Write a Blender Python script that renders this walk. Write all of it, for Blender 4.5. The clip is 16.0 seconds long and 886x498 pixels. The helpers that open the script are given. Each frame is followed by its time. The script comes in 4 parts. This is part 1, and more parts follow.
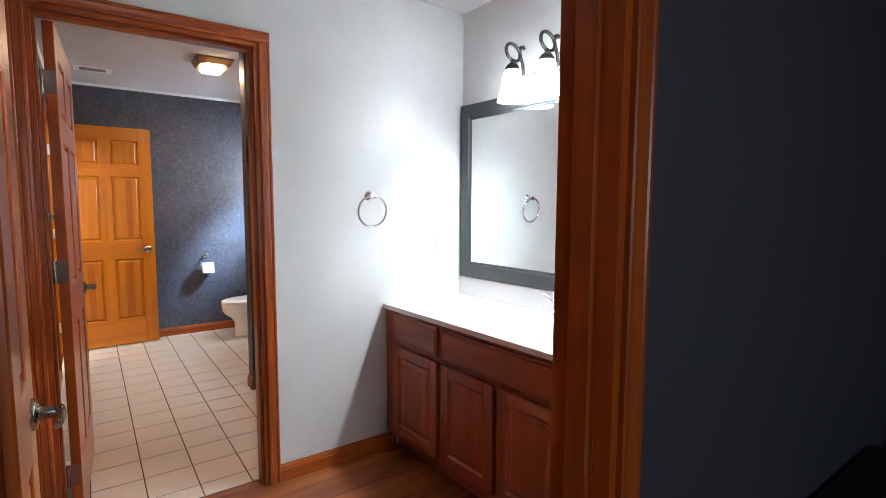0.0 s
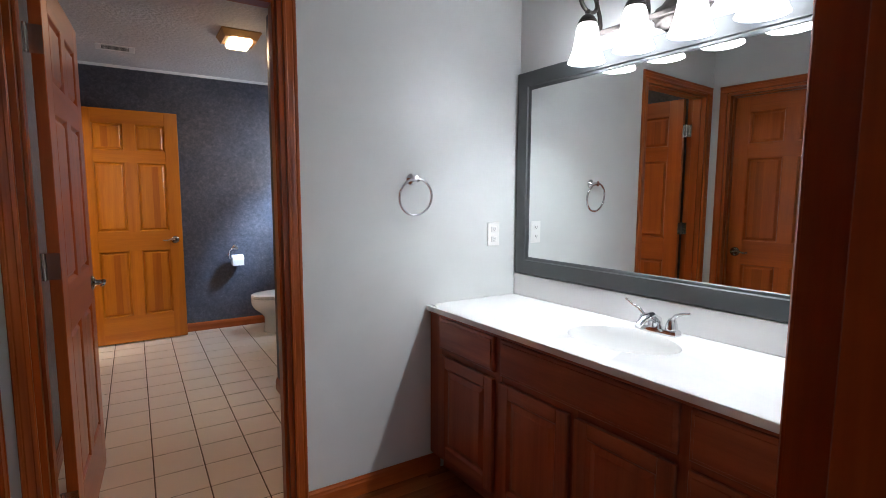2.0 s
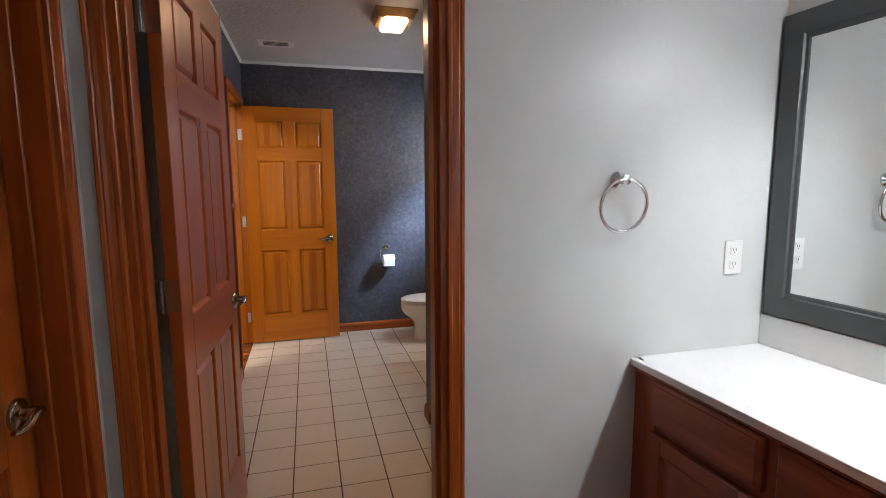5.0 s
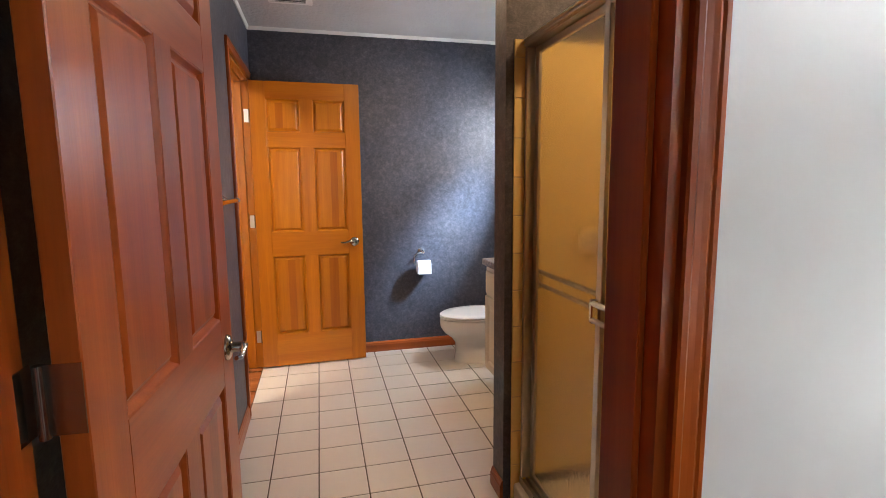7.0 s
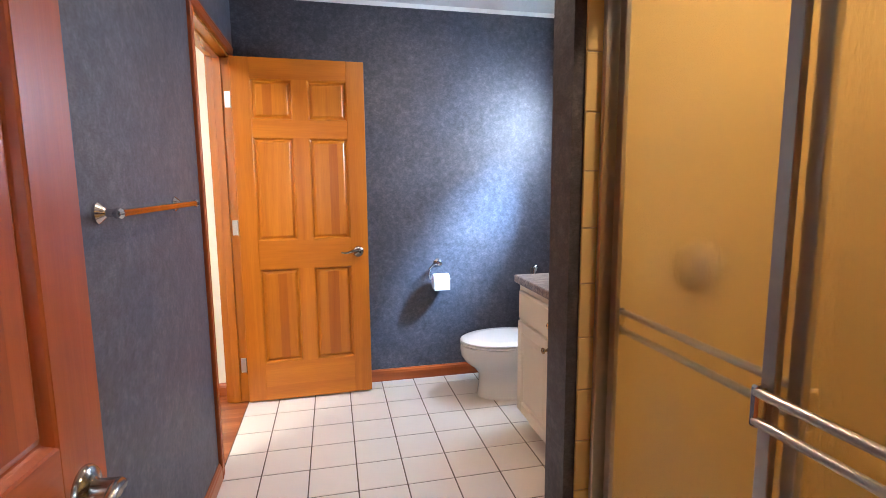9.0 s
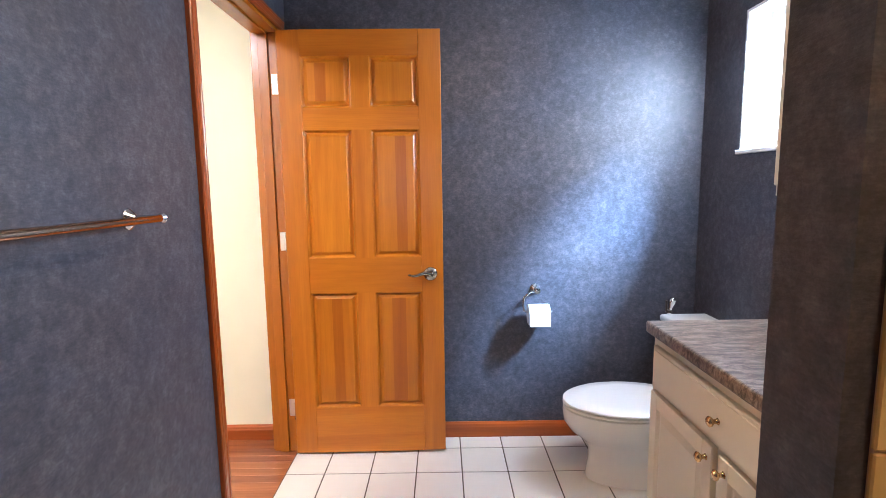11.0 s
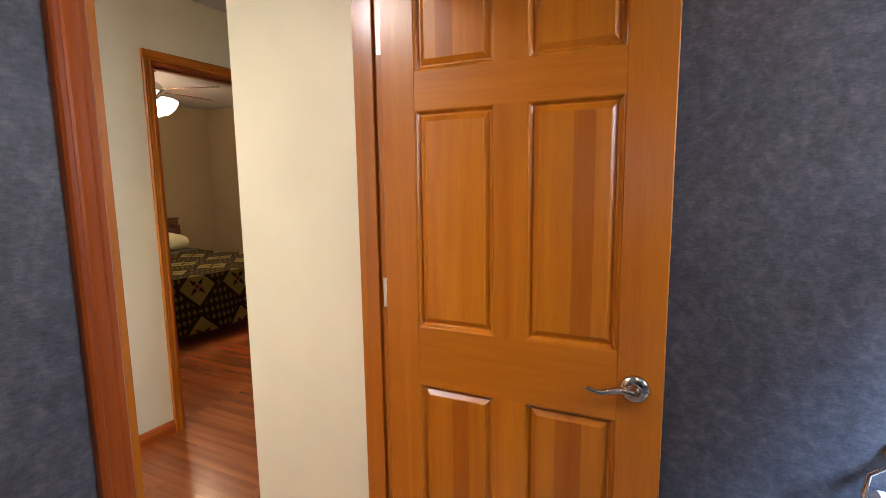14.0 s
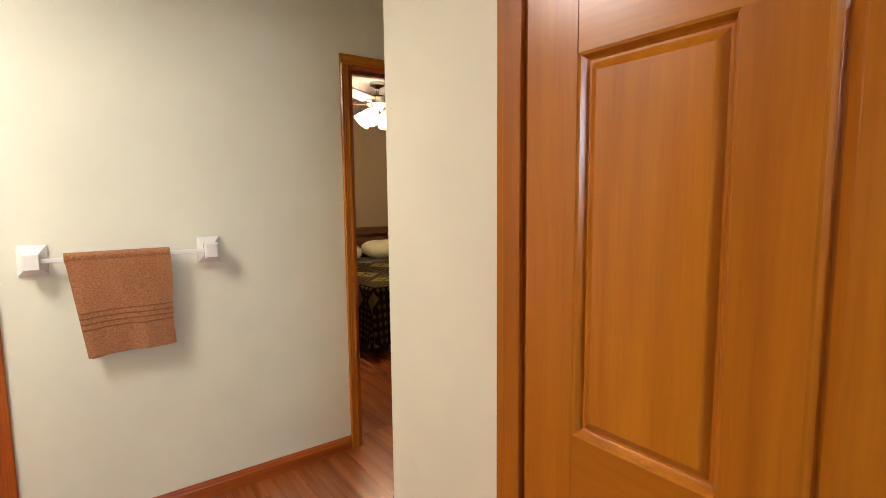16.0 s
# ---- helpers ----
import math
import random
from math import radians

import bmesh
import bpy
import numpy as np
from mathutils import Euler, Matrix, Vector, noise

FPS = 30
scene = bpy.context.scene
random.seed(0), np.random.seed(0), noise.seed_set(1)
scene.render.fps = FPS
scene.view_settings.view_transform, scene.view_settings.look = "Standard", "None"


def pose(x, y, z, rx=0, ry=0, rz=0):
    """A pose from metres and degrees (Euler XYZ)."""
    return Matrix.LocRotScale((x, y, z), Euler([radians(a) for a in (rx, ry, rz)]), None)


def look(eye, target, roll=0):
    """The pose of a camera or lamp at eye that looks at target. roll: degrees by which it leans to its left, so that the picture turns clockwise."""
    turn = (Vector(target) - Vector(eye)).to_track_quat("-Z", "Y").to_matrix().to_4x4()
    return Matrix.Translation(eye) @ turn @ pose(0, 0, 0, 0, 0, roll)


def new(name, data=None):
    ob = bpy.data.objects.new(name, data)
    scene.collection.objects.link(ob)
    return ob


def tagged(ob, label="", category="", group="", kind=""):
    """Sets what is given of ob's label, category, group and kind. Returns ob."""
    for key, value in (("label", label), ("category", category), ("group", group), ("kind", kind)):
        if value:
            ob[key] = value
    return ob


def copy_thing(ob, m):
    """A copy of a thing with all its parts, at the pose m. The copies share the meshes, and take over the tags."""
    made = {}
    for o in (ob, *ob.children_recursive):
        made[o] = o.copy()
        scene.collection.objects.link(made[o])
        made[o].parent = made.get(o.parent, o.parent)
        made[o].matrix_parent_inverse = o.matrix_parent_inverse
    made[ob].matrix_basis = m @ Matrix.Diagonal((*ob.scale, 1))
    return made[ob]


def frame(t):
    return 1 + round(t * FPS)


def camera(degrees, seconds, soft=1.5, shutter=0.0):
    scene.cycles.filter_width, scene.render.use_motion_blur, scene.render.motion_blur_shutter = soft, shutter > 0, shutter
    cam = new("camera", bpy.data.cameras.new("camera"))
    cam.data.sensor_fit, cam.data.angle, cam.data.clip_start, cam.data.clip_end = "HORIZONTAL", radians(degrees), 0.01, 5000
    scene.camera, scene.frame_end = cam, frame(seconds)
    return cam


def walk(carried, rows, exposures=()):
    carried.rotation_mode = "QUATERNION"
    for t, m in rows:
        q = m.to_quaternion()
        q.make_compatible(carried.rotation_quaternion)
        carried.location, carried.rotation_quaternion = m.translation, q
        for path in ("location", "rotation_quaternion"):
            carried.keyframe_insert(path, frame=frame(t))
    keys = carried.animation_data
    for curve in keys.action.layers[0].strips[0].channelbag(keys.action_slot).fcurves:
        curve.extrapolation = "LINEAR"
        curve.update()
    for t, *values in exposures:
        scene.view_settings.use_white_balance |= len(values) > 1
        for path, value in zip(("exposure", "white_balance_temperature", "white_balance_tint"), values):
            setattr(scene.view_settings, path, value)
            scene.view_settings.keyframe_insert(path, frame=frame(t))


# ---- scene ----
cam = camera(83.7, 16.0, soft=0.8)
PATH = [
    (0, (-0.046, -0.336, 1.349), (1.115, 1.282, 1.169), 0.2),
    (0.5, (0.013, -0.191, 1.347), (1.152, 1.442, 1.153), 0.2),
    (1, (0.061, -0.086, 1.33), (1.174, 1.563, 1.134), 0.2),
    (1.5, (0.083, -0.009, 1.329), (1.167, 1.659, 1.121), 0.1),
    (2, (0.1, 0.047, 1.316), (1.153, 1.734, 1.104), 0.2),
    (2.5, (0.117, 0.087, 1.324), (1.138, 1.792, 1.102), 0.1),
    (3, (0.132, 0.155, 1.35), (1.064, 1.909, 1.12), 0.0),
    (3.5, (0.152, 0.243, 1.361), (0.932, 2.07, 1.123), 0.1),
    (4, (0.195, 0.354, 1.375), (0.851, 2.228, 1.131), -0.0),
    (4.5, (0.235, 0.484, 1.375), (0.798, 2.387, 1.129), 0.0),
    (7, (0.168, 1.467, 1.332), (0.645, 3.391, 1.071), -0.5),
    (7.5, (0.180, 1.617, 1.315), (0.656, 3.542, 1.055), -0.3),
    (8, (0.191, 1.767, 1.318), (0.677, 3.689, 1.057), -0.3),
    (10.5, (0.426, 2.639, 1.327), (0.562, 4.618, 1.073), -0.8),
    (11, (0.471, 2.820, 1.329), (0.471, 4.804, 1.079), -0.8),
    (11.5, (0.51, 2.980, 1.336), (0.428, 4.963, 1.091), -0.7),
    (12, (0.53, 3.18, 1.34), (0.347, 5.157, 1.103), -0.7),
    (12.5, (0.575, 3.365, 1.355), (0.217, 5.299, 1.122), -1.0),
    (13, (0.569, 3.566, 1.373), (0.027, 5.476, 1.13), -0.8),
    (13.5, (0.54, 3.772, 1.414), (-0.178, 5.616, 1.122), -0.9),
    (14, (0.514, 3.972, 1.407), (-0.384, 5.738, 1.137), -0.8),
    (14.5, (0.48, 4.132, 1.397), (-0.619, 5.782, 1.138), -0.6),
    (15, (0.427, 4.292, 1.395), (-0.856, 5.807, 1.15), -0.7),
    (15.5, (0.382, 4.419, 1.395), (-1.067, 5.779, 1.167), -0.6),
    (16, (0.331, 4.541, 1.386), (-1.279, 5.709, 1.173), -0.6),
]
EXPOSURES = [(0.0, 0.95, 5950, 10), (0.5, 0.72, 6000, 11), (1.5, 0.27, 6000, 12), (2.5, 0.1, 6050, 13), (4.5, 0.05, 6300, 14), (6.0, 0.35, 6300, 14), (7.0, 0.76, 6400, 13), (7.5, 1.05, 6050, 12), (8.0, 1.25, 5650, 11),
             (10.5, 1.28, 5350, 11), (11.5, 0.98, 5400, 13), (12.5, 0.72, 5450, 14), (14.0, 0.38, 5800, 12), (15.2, 0.2, 6100, 12), (16.0, 0.18, 5850, 12)]
walk(cam, [(t, look(eye, target, roll)) for t, eye, target, roll in PATH], EXPOSURES)

# ---- light ----
world = bpy.data.worlds.new("sky")
scene.world = world
world.use_nodes = True
sky = world.node_tree.nodes.new("ShaderNodeTexSky")
sky.sky_type = "NISHITA"
sky.sun_disc = False
sky.sun_elevation, sky.sun_rotation = radians(42), radians(133)
world.node_tree.links.new(sky.outputs[0], world.node_tree.nodes["Background"].inputs[0])
world.node_tree.nodes["Background"].inputs[1].default_value = 0.1


def lamp(name, kind, m, watts, colour, size=0.1, size_y=None):
    data = bpy.data.lights.new(name, kind)
    data.energy, data.color = watts, colour
    if kind == "AREA":
        data.shape, data.size, data.size_y = "RECTANGLE", size, size_y or size
    else:
        data.shadow_soft_size = size
    ob = new(name, data)
    ob.matrix_world = m
    return ob


WX, LX, TW, TB, BW = 1.77, -0.28, 2.0, 2.128, 5.33   # right wall, left wall, towel-ring wall (two faces), back wall
EW0, EW1, CH, HX = 0.135, 0.262, 2.44, -2.08         # entry wall faces, ceiling, hall wall

WINDOW_W, SCONCE_W, BATH_W, FAN_W, HALL_W, SUN = 27, 9.5, 7.6, 55, 37, 56.0
# daylight in the window opening
lamp("window_daylight", "AREA", look((WX + 0.15, 4.77, 1.72), (WX - 0.90, 5.10, 0.55)), WINDOW_W, (0.85, 0.93, 1.0), 0.50, 0.60)
sun = bpy.data.lights.new("sun", "SUN")
sun.energy, sun.angle, sun.color = SUN, radians(25), (0.54, 0.76, 1.0)
new("sun", sun).matrix_world = look((2.87, 4.005, 2.90), (1.77, 5.015, 1.455))
# unseen fill lamp, added to brighten the entry trim and the dark wall
lamp("dark_room_fill", "AREA", look((-0.05, -2.66, 1.5), (-0.05, 0, 1.3)), 9, (0.9, 0.95, 1.0), 1.05, 0.95)
SHADE_Y = [1.49, 1.275, 1.06, 0.845]
for y in SHADE_Y:
    lamp("sconce_bulb", "POINT", pose(1.655 + 0.045 * (TW - y), y, 1.905), SCONCE_W, (0.97, 0.99, 1.0), 0.02)
# the second bulb is unseen, added over the shower to brighten its inside
for x, y, k in ((0.79, 3.87, 1.0), (1.32, 2.72, 0.55)):
    lamp("ceiling_bulb", "AREA", pose(x, y, CH - 0.088), BATH_W * k, (1.0, 0.64, 0.35), 0.14, 0.21)
lamp("fan_bulb", "POINT", pose(-3.7, 6.75, 2.02), FAN_W, (1.0, 0.66, 0.36), 0.09)
# unseen overhead lamp, added to light the hall; its real source is unknown
lamp("hall_fill", "AREA", pose(-1.15, 3.75, 2.40), HALL_W, (1.0, 0.88, 0.72), 0.36, 0.36)

# ---- materials ----


def base(name, rough=0.5, metal=0.0, colour=(0.8, 0.8, 0.8), spec=0.5):
    m = bpy.data.materials.new(name)
    m.use_nodes = True
    b = m.node_tree.nodes["Principled BSDF"]
    b.inputs["Base Color"].default_value = (*colour, 1)
    b.inputs["Roughness"].default_value = rough
    b.inputs["Metallic"].default_value = metal
    b.inputs["Specular IOR Level"].default_value = spec
    return m, m.node_tree.nodes, m.node_tree.links, b


def coords(n, l, scale, jitter=0.0):
    tc, mp = n.new("ShaderNodeTexCoord"), n.new("ShaderNodeMapping")
    mp.inputs["Scale"].default_value = scale
    l.new(tc.outputs["Object"], mp.inputs["Vector"])
    if jitter:
        oi, mu = n.new("ShaderNodeObjectInfo"), n.new("ShaderNodeMath")
        mu.operation = "MULTIPLY"
        mu.inputs[1].default_value = jitter
        l.new(oi.outputs["Random"], mu.inputs[0])
        l.new(mu.outputs[0], mp.inputs["Location"])
    return mp.outputs[0]


def noise_tex(n, l, vec, scale, detail=4.0, rough=0.55, distort=0.0):
    t = n.new("ShaderNodeTexNoise")
    t.inputs["Scale"].default_value, t.inputs["Detail"].default_value = scale, detail
    t.inputs["Roughness"].default_value, t.inputs["Distortion"].default_value = rough, distort
    l.new(vec, t.inputs["Vector"])
    return t.outputs["Fac"]


def ramp(n, l, fac, stops):
    r = n.new("ShaderNodeValToRGB")
    while len(r.color_ramp.elements) < len(stops):
        r.color_ramp.elements.new(0.5)
    for e, (p, c) in zip(r.color_ramp.elements, stops):
        e.position, e.color = p, (*c, 1)
    l.new(fac, r.inputs[0])
    return r.outputs[0]


def mix(n, l, a, b, fac, how="MIX"):
    x = n.new("ShaderNodeMix")
    x.data_type, x.blend_type = "RGBA", how
    for i, v in ((0, fac), (6, a), (7, b)):
        if isinstance(v, (int, float)):
            x.inputs[i].default_value = v
        elif isinstance(v, tuple):
            x.inputs[i].default_value = (*v, 1)
        else:
            l.new(v, x.inputs[i])
    return x.outputs[2]


def relief(n, l, b, fac, strength, distance=0.002):
    u = n.new("ShaderNodeBump")
    u.inputs["Strength"].default_value, u.inputs["Distance"].default_value = strength, distance
    l.new(fac, u.inputs["Height"])
    l.new(u.outputs[0], b.inputs["Normal"])


def painted(name, c, rough=0.55, amount=0.06, scale=70.0, bump=0.15, depth=0.002):
    m, n, l, b = base(name, rough)
    v = coords(n, l, (1, 1, 1))
    big = noise_tex(n, l, v, 1.7, 3)
    fine = noise_tex(n, l, v, scale, 3)
    lo, hi = tuple(x * (1 - amount) for x in c), tuple(min(1, x * (1 + amount)) for x in c)
    l.new(ramp(n, l, big, [(0.3, lo), (0.7, hi)]), b.inputs["Base Color"])
    relief(n, l, b, fine, bump, depth)
    return m


def wood(name, dark, light, axis, rough=0.3, fine=55.0, jitter=9.0, contrast=1.0, coat=0.18):
    """Grain runs along the given axis (0, 1 or 2)."""
    m, n, l, b = base(name, rough, spec=0.38)
    stretch = [1.0, 1.0, 1.0]
    stretch[axis] = 0.05
    v = coords(n, l, tuple(stretch), jitter)
    rings = noise_tex(n, l, v, 11, 3, 0.5, 1.2)
    pores = noise_tex(n, l, v, fine * 3, 3, 0.6)
    mid = tuple((p + q) / 2 for p, q in zip(dark, light))
    col = ramp(n, l, rings, [(0.5 - 0.2 * contrast, dark), (0.5, mid), (0.5 + 0.2 * contrast, light)])
    pr = ramp(n, l, pores, [(0.3, (0.80, 0.76, 0.70)), (0.6, (1, 1, 1))])
    col = mix(n, l, col, pr, 0.5, "MULTIPLY")
    oi = n.new("ShaderNodeObjectInfo")
    tint = ramp(n, l, oi.outputs["Random"], [(0.0, (0.82, 0.78, 0.74)), (1.0, (1, 1, 1))])
    col = mix(n, l, col, tint, 0.8, "MULTIPLY")
    l.new(col, b.inputs["Base Color"])
    b.inputs["Coat Weight"].default_value = coat
    b.inputs["Coat Roughness"].default_value = 0.22
    relief(n, l, b, pores, 0.12, 0.001)
    return m


def wallpaper(name):
    m, n, l, b = base(name, 0.5, spec=0.4)
    v = coords(n, l, (1, 1, 1))
    blotch = noise_tex(n, l, v, 30, 10, 0.82, 0.15)
    cloud = noise_tex(n, l, v, 8, 4, 0.6, 0.2)
    streak = noise_tex(n, l, coords(n, l, (60, 60, 240)), 1.0, 3, 0.6)
    big = noise_tex(n, l, v, 2.2, 3)
    col = ramp(n, l, blotch, [(0.32, (0.036, 0.038, 0.050)), (0.5, (0.068, 0.071, 0.090)), (0.68, (0.126, 0.128, 0.152))])
    col = mix(n, l, col, ramp(n, l, cloud, [(0.35, (0.78, 0.76, 0.76)), (0.65, (1.12, 1.12, 1.12))]), 0.7, "MULTIPLY")
    col = mix(n, l, col, ramp(n, l, streak, [(0.35, (0.72, 0.72, 0.75)), (0.65, (1.15, 1.13, 1.1))]), 0.7, "MULTIPLY")
    col = mix(n, l, col, ramp(n, l, big, [(0.35, (0.84, 0.86, 0.92)), (0.65, (1.14, 1.04, 0.96))]), 0.8, "MULTIPLY")
    l.new(col, b.inputs["Base Color"])
    relief(n, l, b, streak, 0.35, 0.002)
    return m


def plain(name, c, rough=0.4, metal=0.0, spec=0.5, emit=0.0, emit_c=None, grain=0.0):
    m, n, l, b = base(name, rough, metal, c, spec)
    if emit:
        b.inputs["Emission Color"].default_value = (*(emit_c or c), 1)
        b.inputs["Emission Strength"].default_value = emit
    if grain:
        f = noise_tex(n, l, coords(n, l, (1, 1, 1)), 40, 4)
        l.new(ramp(n, l, f, [(0.3, tuple(x * (1 - grain) for x in c)), (0.7, tuple(min(1, x * (1 + grain)) for x in c))]), b.inputs["Base Color"])
        relief(n, l, b, f, 0.1)
    return m


M_GREY = painted("grey_wall_paint", (0.60, 0.615, 0.60), 0.36)
M_CREAM = painted("cream_wall_paint", (0.735, 0.714, 0.58), 0.5)
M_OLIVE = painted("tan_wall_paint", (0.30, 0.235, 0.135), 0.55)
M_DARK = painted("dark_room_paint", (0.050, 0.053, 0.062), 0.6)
M_PAPER = wallpaper("blue_sponged_wallpaper")
M_CEIL = painted("textured_ceiling_paint", (0.54, 0.525, 0.52), 0.8, 0.06, 36.0, 0.8, 0.011)
M_WHITE = painted("white_trim_paint", (0.78, 0.77, 0.74), 0.4, 0.03)
TRIM_D, TRIM_L = (0.24, 0.047, 0.007), (0.44, 0.102, 0.012)
M_TRIM = [wood("trim_wood_" + a, TRIM_D, TRIM_L, i) for i, a in enumerate("xyz")]
DOOR_D, DOOR_L = (0.36, 0.098, 0.003), (0.56, 0.192, 0.005)
M_DOOR = [wood("pine_door_" + a, DOOR_D, DOOR_L, i, 0.30, contrast=1.8) for i, a in enumerate("xyz")]
M_PANEL = wood("pine_panel", (0.36, 0.094, 0.003), (0.62, 0.228, 0.006), 2, 0.30, contrast=2.0)
M_STAVE = wood("pine_dark_stave", (0.29, 0.068, 0.003), (0.47, 0.146, 0.004), 2, 0.30, contrast=1.6)
M_GOLD = [wood("golden_trim_" + a, (0.33, 0.090, 0.004), (0.54, 0.182, 0.007), i, 0.26, contrast=1.5, coat=0.5) for i, a in enumerate("xyz")]
# the same pine, darker and redder: dim cool light put into its colour
DIM_D, DIM_L = (0.29, 0.060, 0.010), (0.50, 0.122, 0.016)
M_DOOR_DIM = [wood("dim_lit_pine_" + a, DIM_D, DIM_L, i, 0.30, contrast=1.8) for i, a in enumerate("xyz")]
M_PANEL_DIM = wood("dim_lit_pine_panel", (0.29, 0.056, 0.009), (0.54, 0.134, 0.017), 2, 0.30, contrast=2.0)
M_STAVE_DIM = wood("dim_lit_dark_stave", (0.23, 0.044, 0.007), (0.43, 0.104, 0.013), 2, 0.30, contrast=1.6)
CAB_D, CAB_L = (0.22, 0.054, 0.021), (0.43, 0.120, 0.047)
M_CAB = [wood("oak_cabinet_" + a, CAB_D, CAB_L, i, 0.38) for i, a in enumerate("xyz")]
FLOOR_D, FLOOR_L = (0.20, 0.050, 0.012), (0.38, 0.120, 0.032)
M_PLANK = [wood("oak_plank_" + a, FLOOR_D, FLOOR_L, i, 0.22, coat=0.6) for i, a in enumerate("xyz")]
M_GAP = plain("dark_joint", (0.05, 0.03, 0.02), 0.9)
M_GROUT = plain("floor_grout", (0.10, 0.07, 0.045), 0.95, grain=0.2)
M_TILE = painted("glazed_floor_tile", (0.70, 0.64, 0.56), 0.28, 0.05, 30, 0.05)
M_YTILE = painted("almond_wall_tile", (0.76, 0.58, 0.22), 0.25, 0.04, 20, 0.03)
M_COUNTER = painted("cultured_marble", (0.80, 0.80, 0.78), 0.22, 0.02, 15, 0.02)
M_CERAMIC = plain("white_ceramic", (0.78, 0.76, 0.72), 0.12)
M_CABWHITE = painted("cream_cabinet_paint", (0.74, 0.68, 0.55), 0.38, 0.03)
M_CHROME = plain("chrome", (0.75, 0.75, 0.76), 0.12, 1.0)
M_NICKEL = plain("satin_nickel", (0.40, 0.37, 0.33), 0.22, 1.0, grain=0.05)
M_BRONZE = plain("dark_bronze", (0.085, 0.075, 0.068), 0.35, 0.85, grain=0.2)
M_ALU = plain("brushed_aluminium", (0.52, 0.50, 0.46), 0.30, 1.0, grain=0.05)
M_MIRROR = plain("silvered_mirror", (0.86, 0.88, 0.87), 0.01, 1.0)
M_FRAME = painted("slate_grey_paint", (0.060, 0.066, 0.067), 0.4, 0.08)
M_SHADE = plain("lit_frosted_glass", (0.9, 0.9, 0.88), 0.4, emit=12.0, emit_c=(0.98, 0.99, 1.0))
M_BATHLIGHT = plain("lit_diffuser", (0.9, 0.85, 0.75), 0.4, emit=9.0, emit_c=(1.0, 0.70, 0.40))
M_FANSHADE = plain("lit_fan_glass", (0.9, 0.88, 0.8), 0.4, emit=7.0, emit_c=(1.0, 0.76, 0.48))
M_PLATE = plain("white_plastic", (0.78, 0.77, 0.74), 0.35)
M_BLACK = plain("black_slot", (0.012, 0.012, 0.012), 0.6)
M_PAPERROLL = plain("tissue_paper", (0.82, 0.82, 0.84), 0.9, grain=0.03)
M_SKY = plain("bright_outdoors", (0.8, 0.85, 0.9), 1.0, emit=3.0, emit_c=(0.86, 0.93, 1.0))

# ---- building helpers ----


ASKEW = set()               # names of the things built along the mirror wall
SKEW = 0.045                # how far the mirror wall runs out of square, per metre from the towel-ring wall


def askew(y):
    return SKEW * (TW - y)


def part(name, bm, material, parent=None, label="", smooth=False):
    if name == "wall_mirror" or (parent and parent.name in ASKEW) or (parent and parent.parent and parent.parent.name in ASKEW):
        for vert in bm.verts:
            vert.co.x += askew(vert.co.y)
    me = bpy.data.meshes.new(name)
    bmesh.ops.recalc_face_normals(bm, faces=bm.faces)
    if smooth:
        for f in bm.faces:
            f.smooth = True
    bm.to_mesh(me)
    bm.free()
    if smooth:
        me.set_sharp_from_angle(angle=radians(40))
    me.materials.append(material)
    ob = new(name, me)
    if parent:
        ob.parent = parent
    if label:
        ob["label"] = label
    return ob


def thing(name, label, category, m=None, group="", kind=""):
    ob = new(name)
    ob.empty_display_size = 0.05
    if m:
        ob.matrix_world = m
    return tagged(ob, label, category, group, kind)


def box(bm, x0, x1, y0, y1, z0, z1, bevel=0.0, seg=1):
    r = bmesh.ops.create_cube(bm, size=1.0)
    bmesh.ops.transform(bm, verts=r["verts"], matrix=Matrix.Translation(((x0 + x1) / 2, (y0 + y1) / 2, (z0 + z1) / 2)) @ Matrix.Diagonal((x1 - x0, y1 - y0, z1 - z0, 1)))
    if bevel:
        edges = list({e for v in r["verts"] for e in v.link_edges})
        bmesh.ops.bevel(bm, geom=edges, offset=bevel, segments=seg, affect="EDGES", profile=0.5)
    return bm


def boxes(*lots, bevel=0.0, seg=1):
    bm = bmesh.new()
    for b in lots:
        box(bm, *b, bevel=bevel, seg=seg)
    return bm


def loft(rings, cap=True, bm=None, closed=True):
    """Rings of equally many points joined into a skin."""
    bm = bm or bmesh.new()
    vs = [[bm.verts.new(p) for p in r] for r in rings]
    k = len(rings[0])
    for a, b in zip(vs, vs[1:]):
        for i in range(k if closed else k - 1):
            j = (i + 1) % k
            bm.faces.new((a[i], a[j], b[j], b[i]))
    if cap:
        bm.faces.new(list(reversed(vs[0])))
        bm.faces.new(vs[-1])
    return bm


def lathe(profile, m=None, seg=24, bm=None):
    """Turned shape from (radius, height) pairs about z, moved by m."""
    m = m or Matrix()
    rings = [[m @ Vector((max(r, 1e-4) * math.cos(2 * math.pi * i / seg), max(r, 1e-4) * math.sin(2 * math.pi * i / seg), h)) for i in range(seg)] for r, h in profile]
    return loft(rings, True, bm)


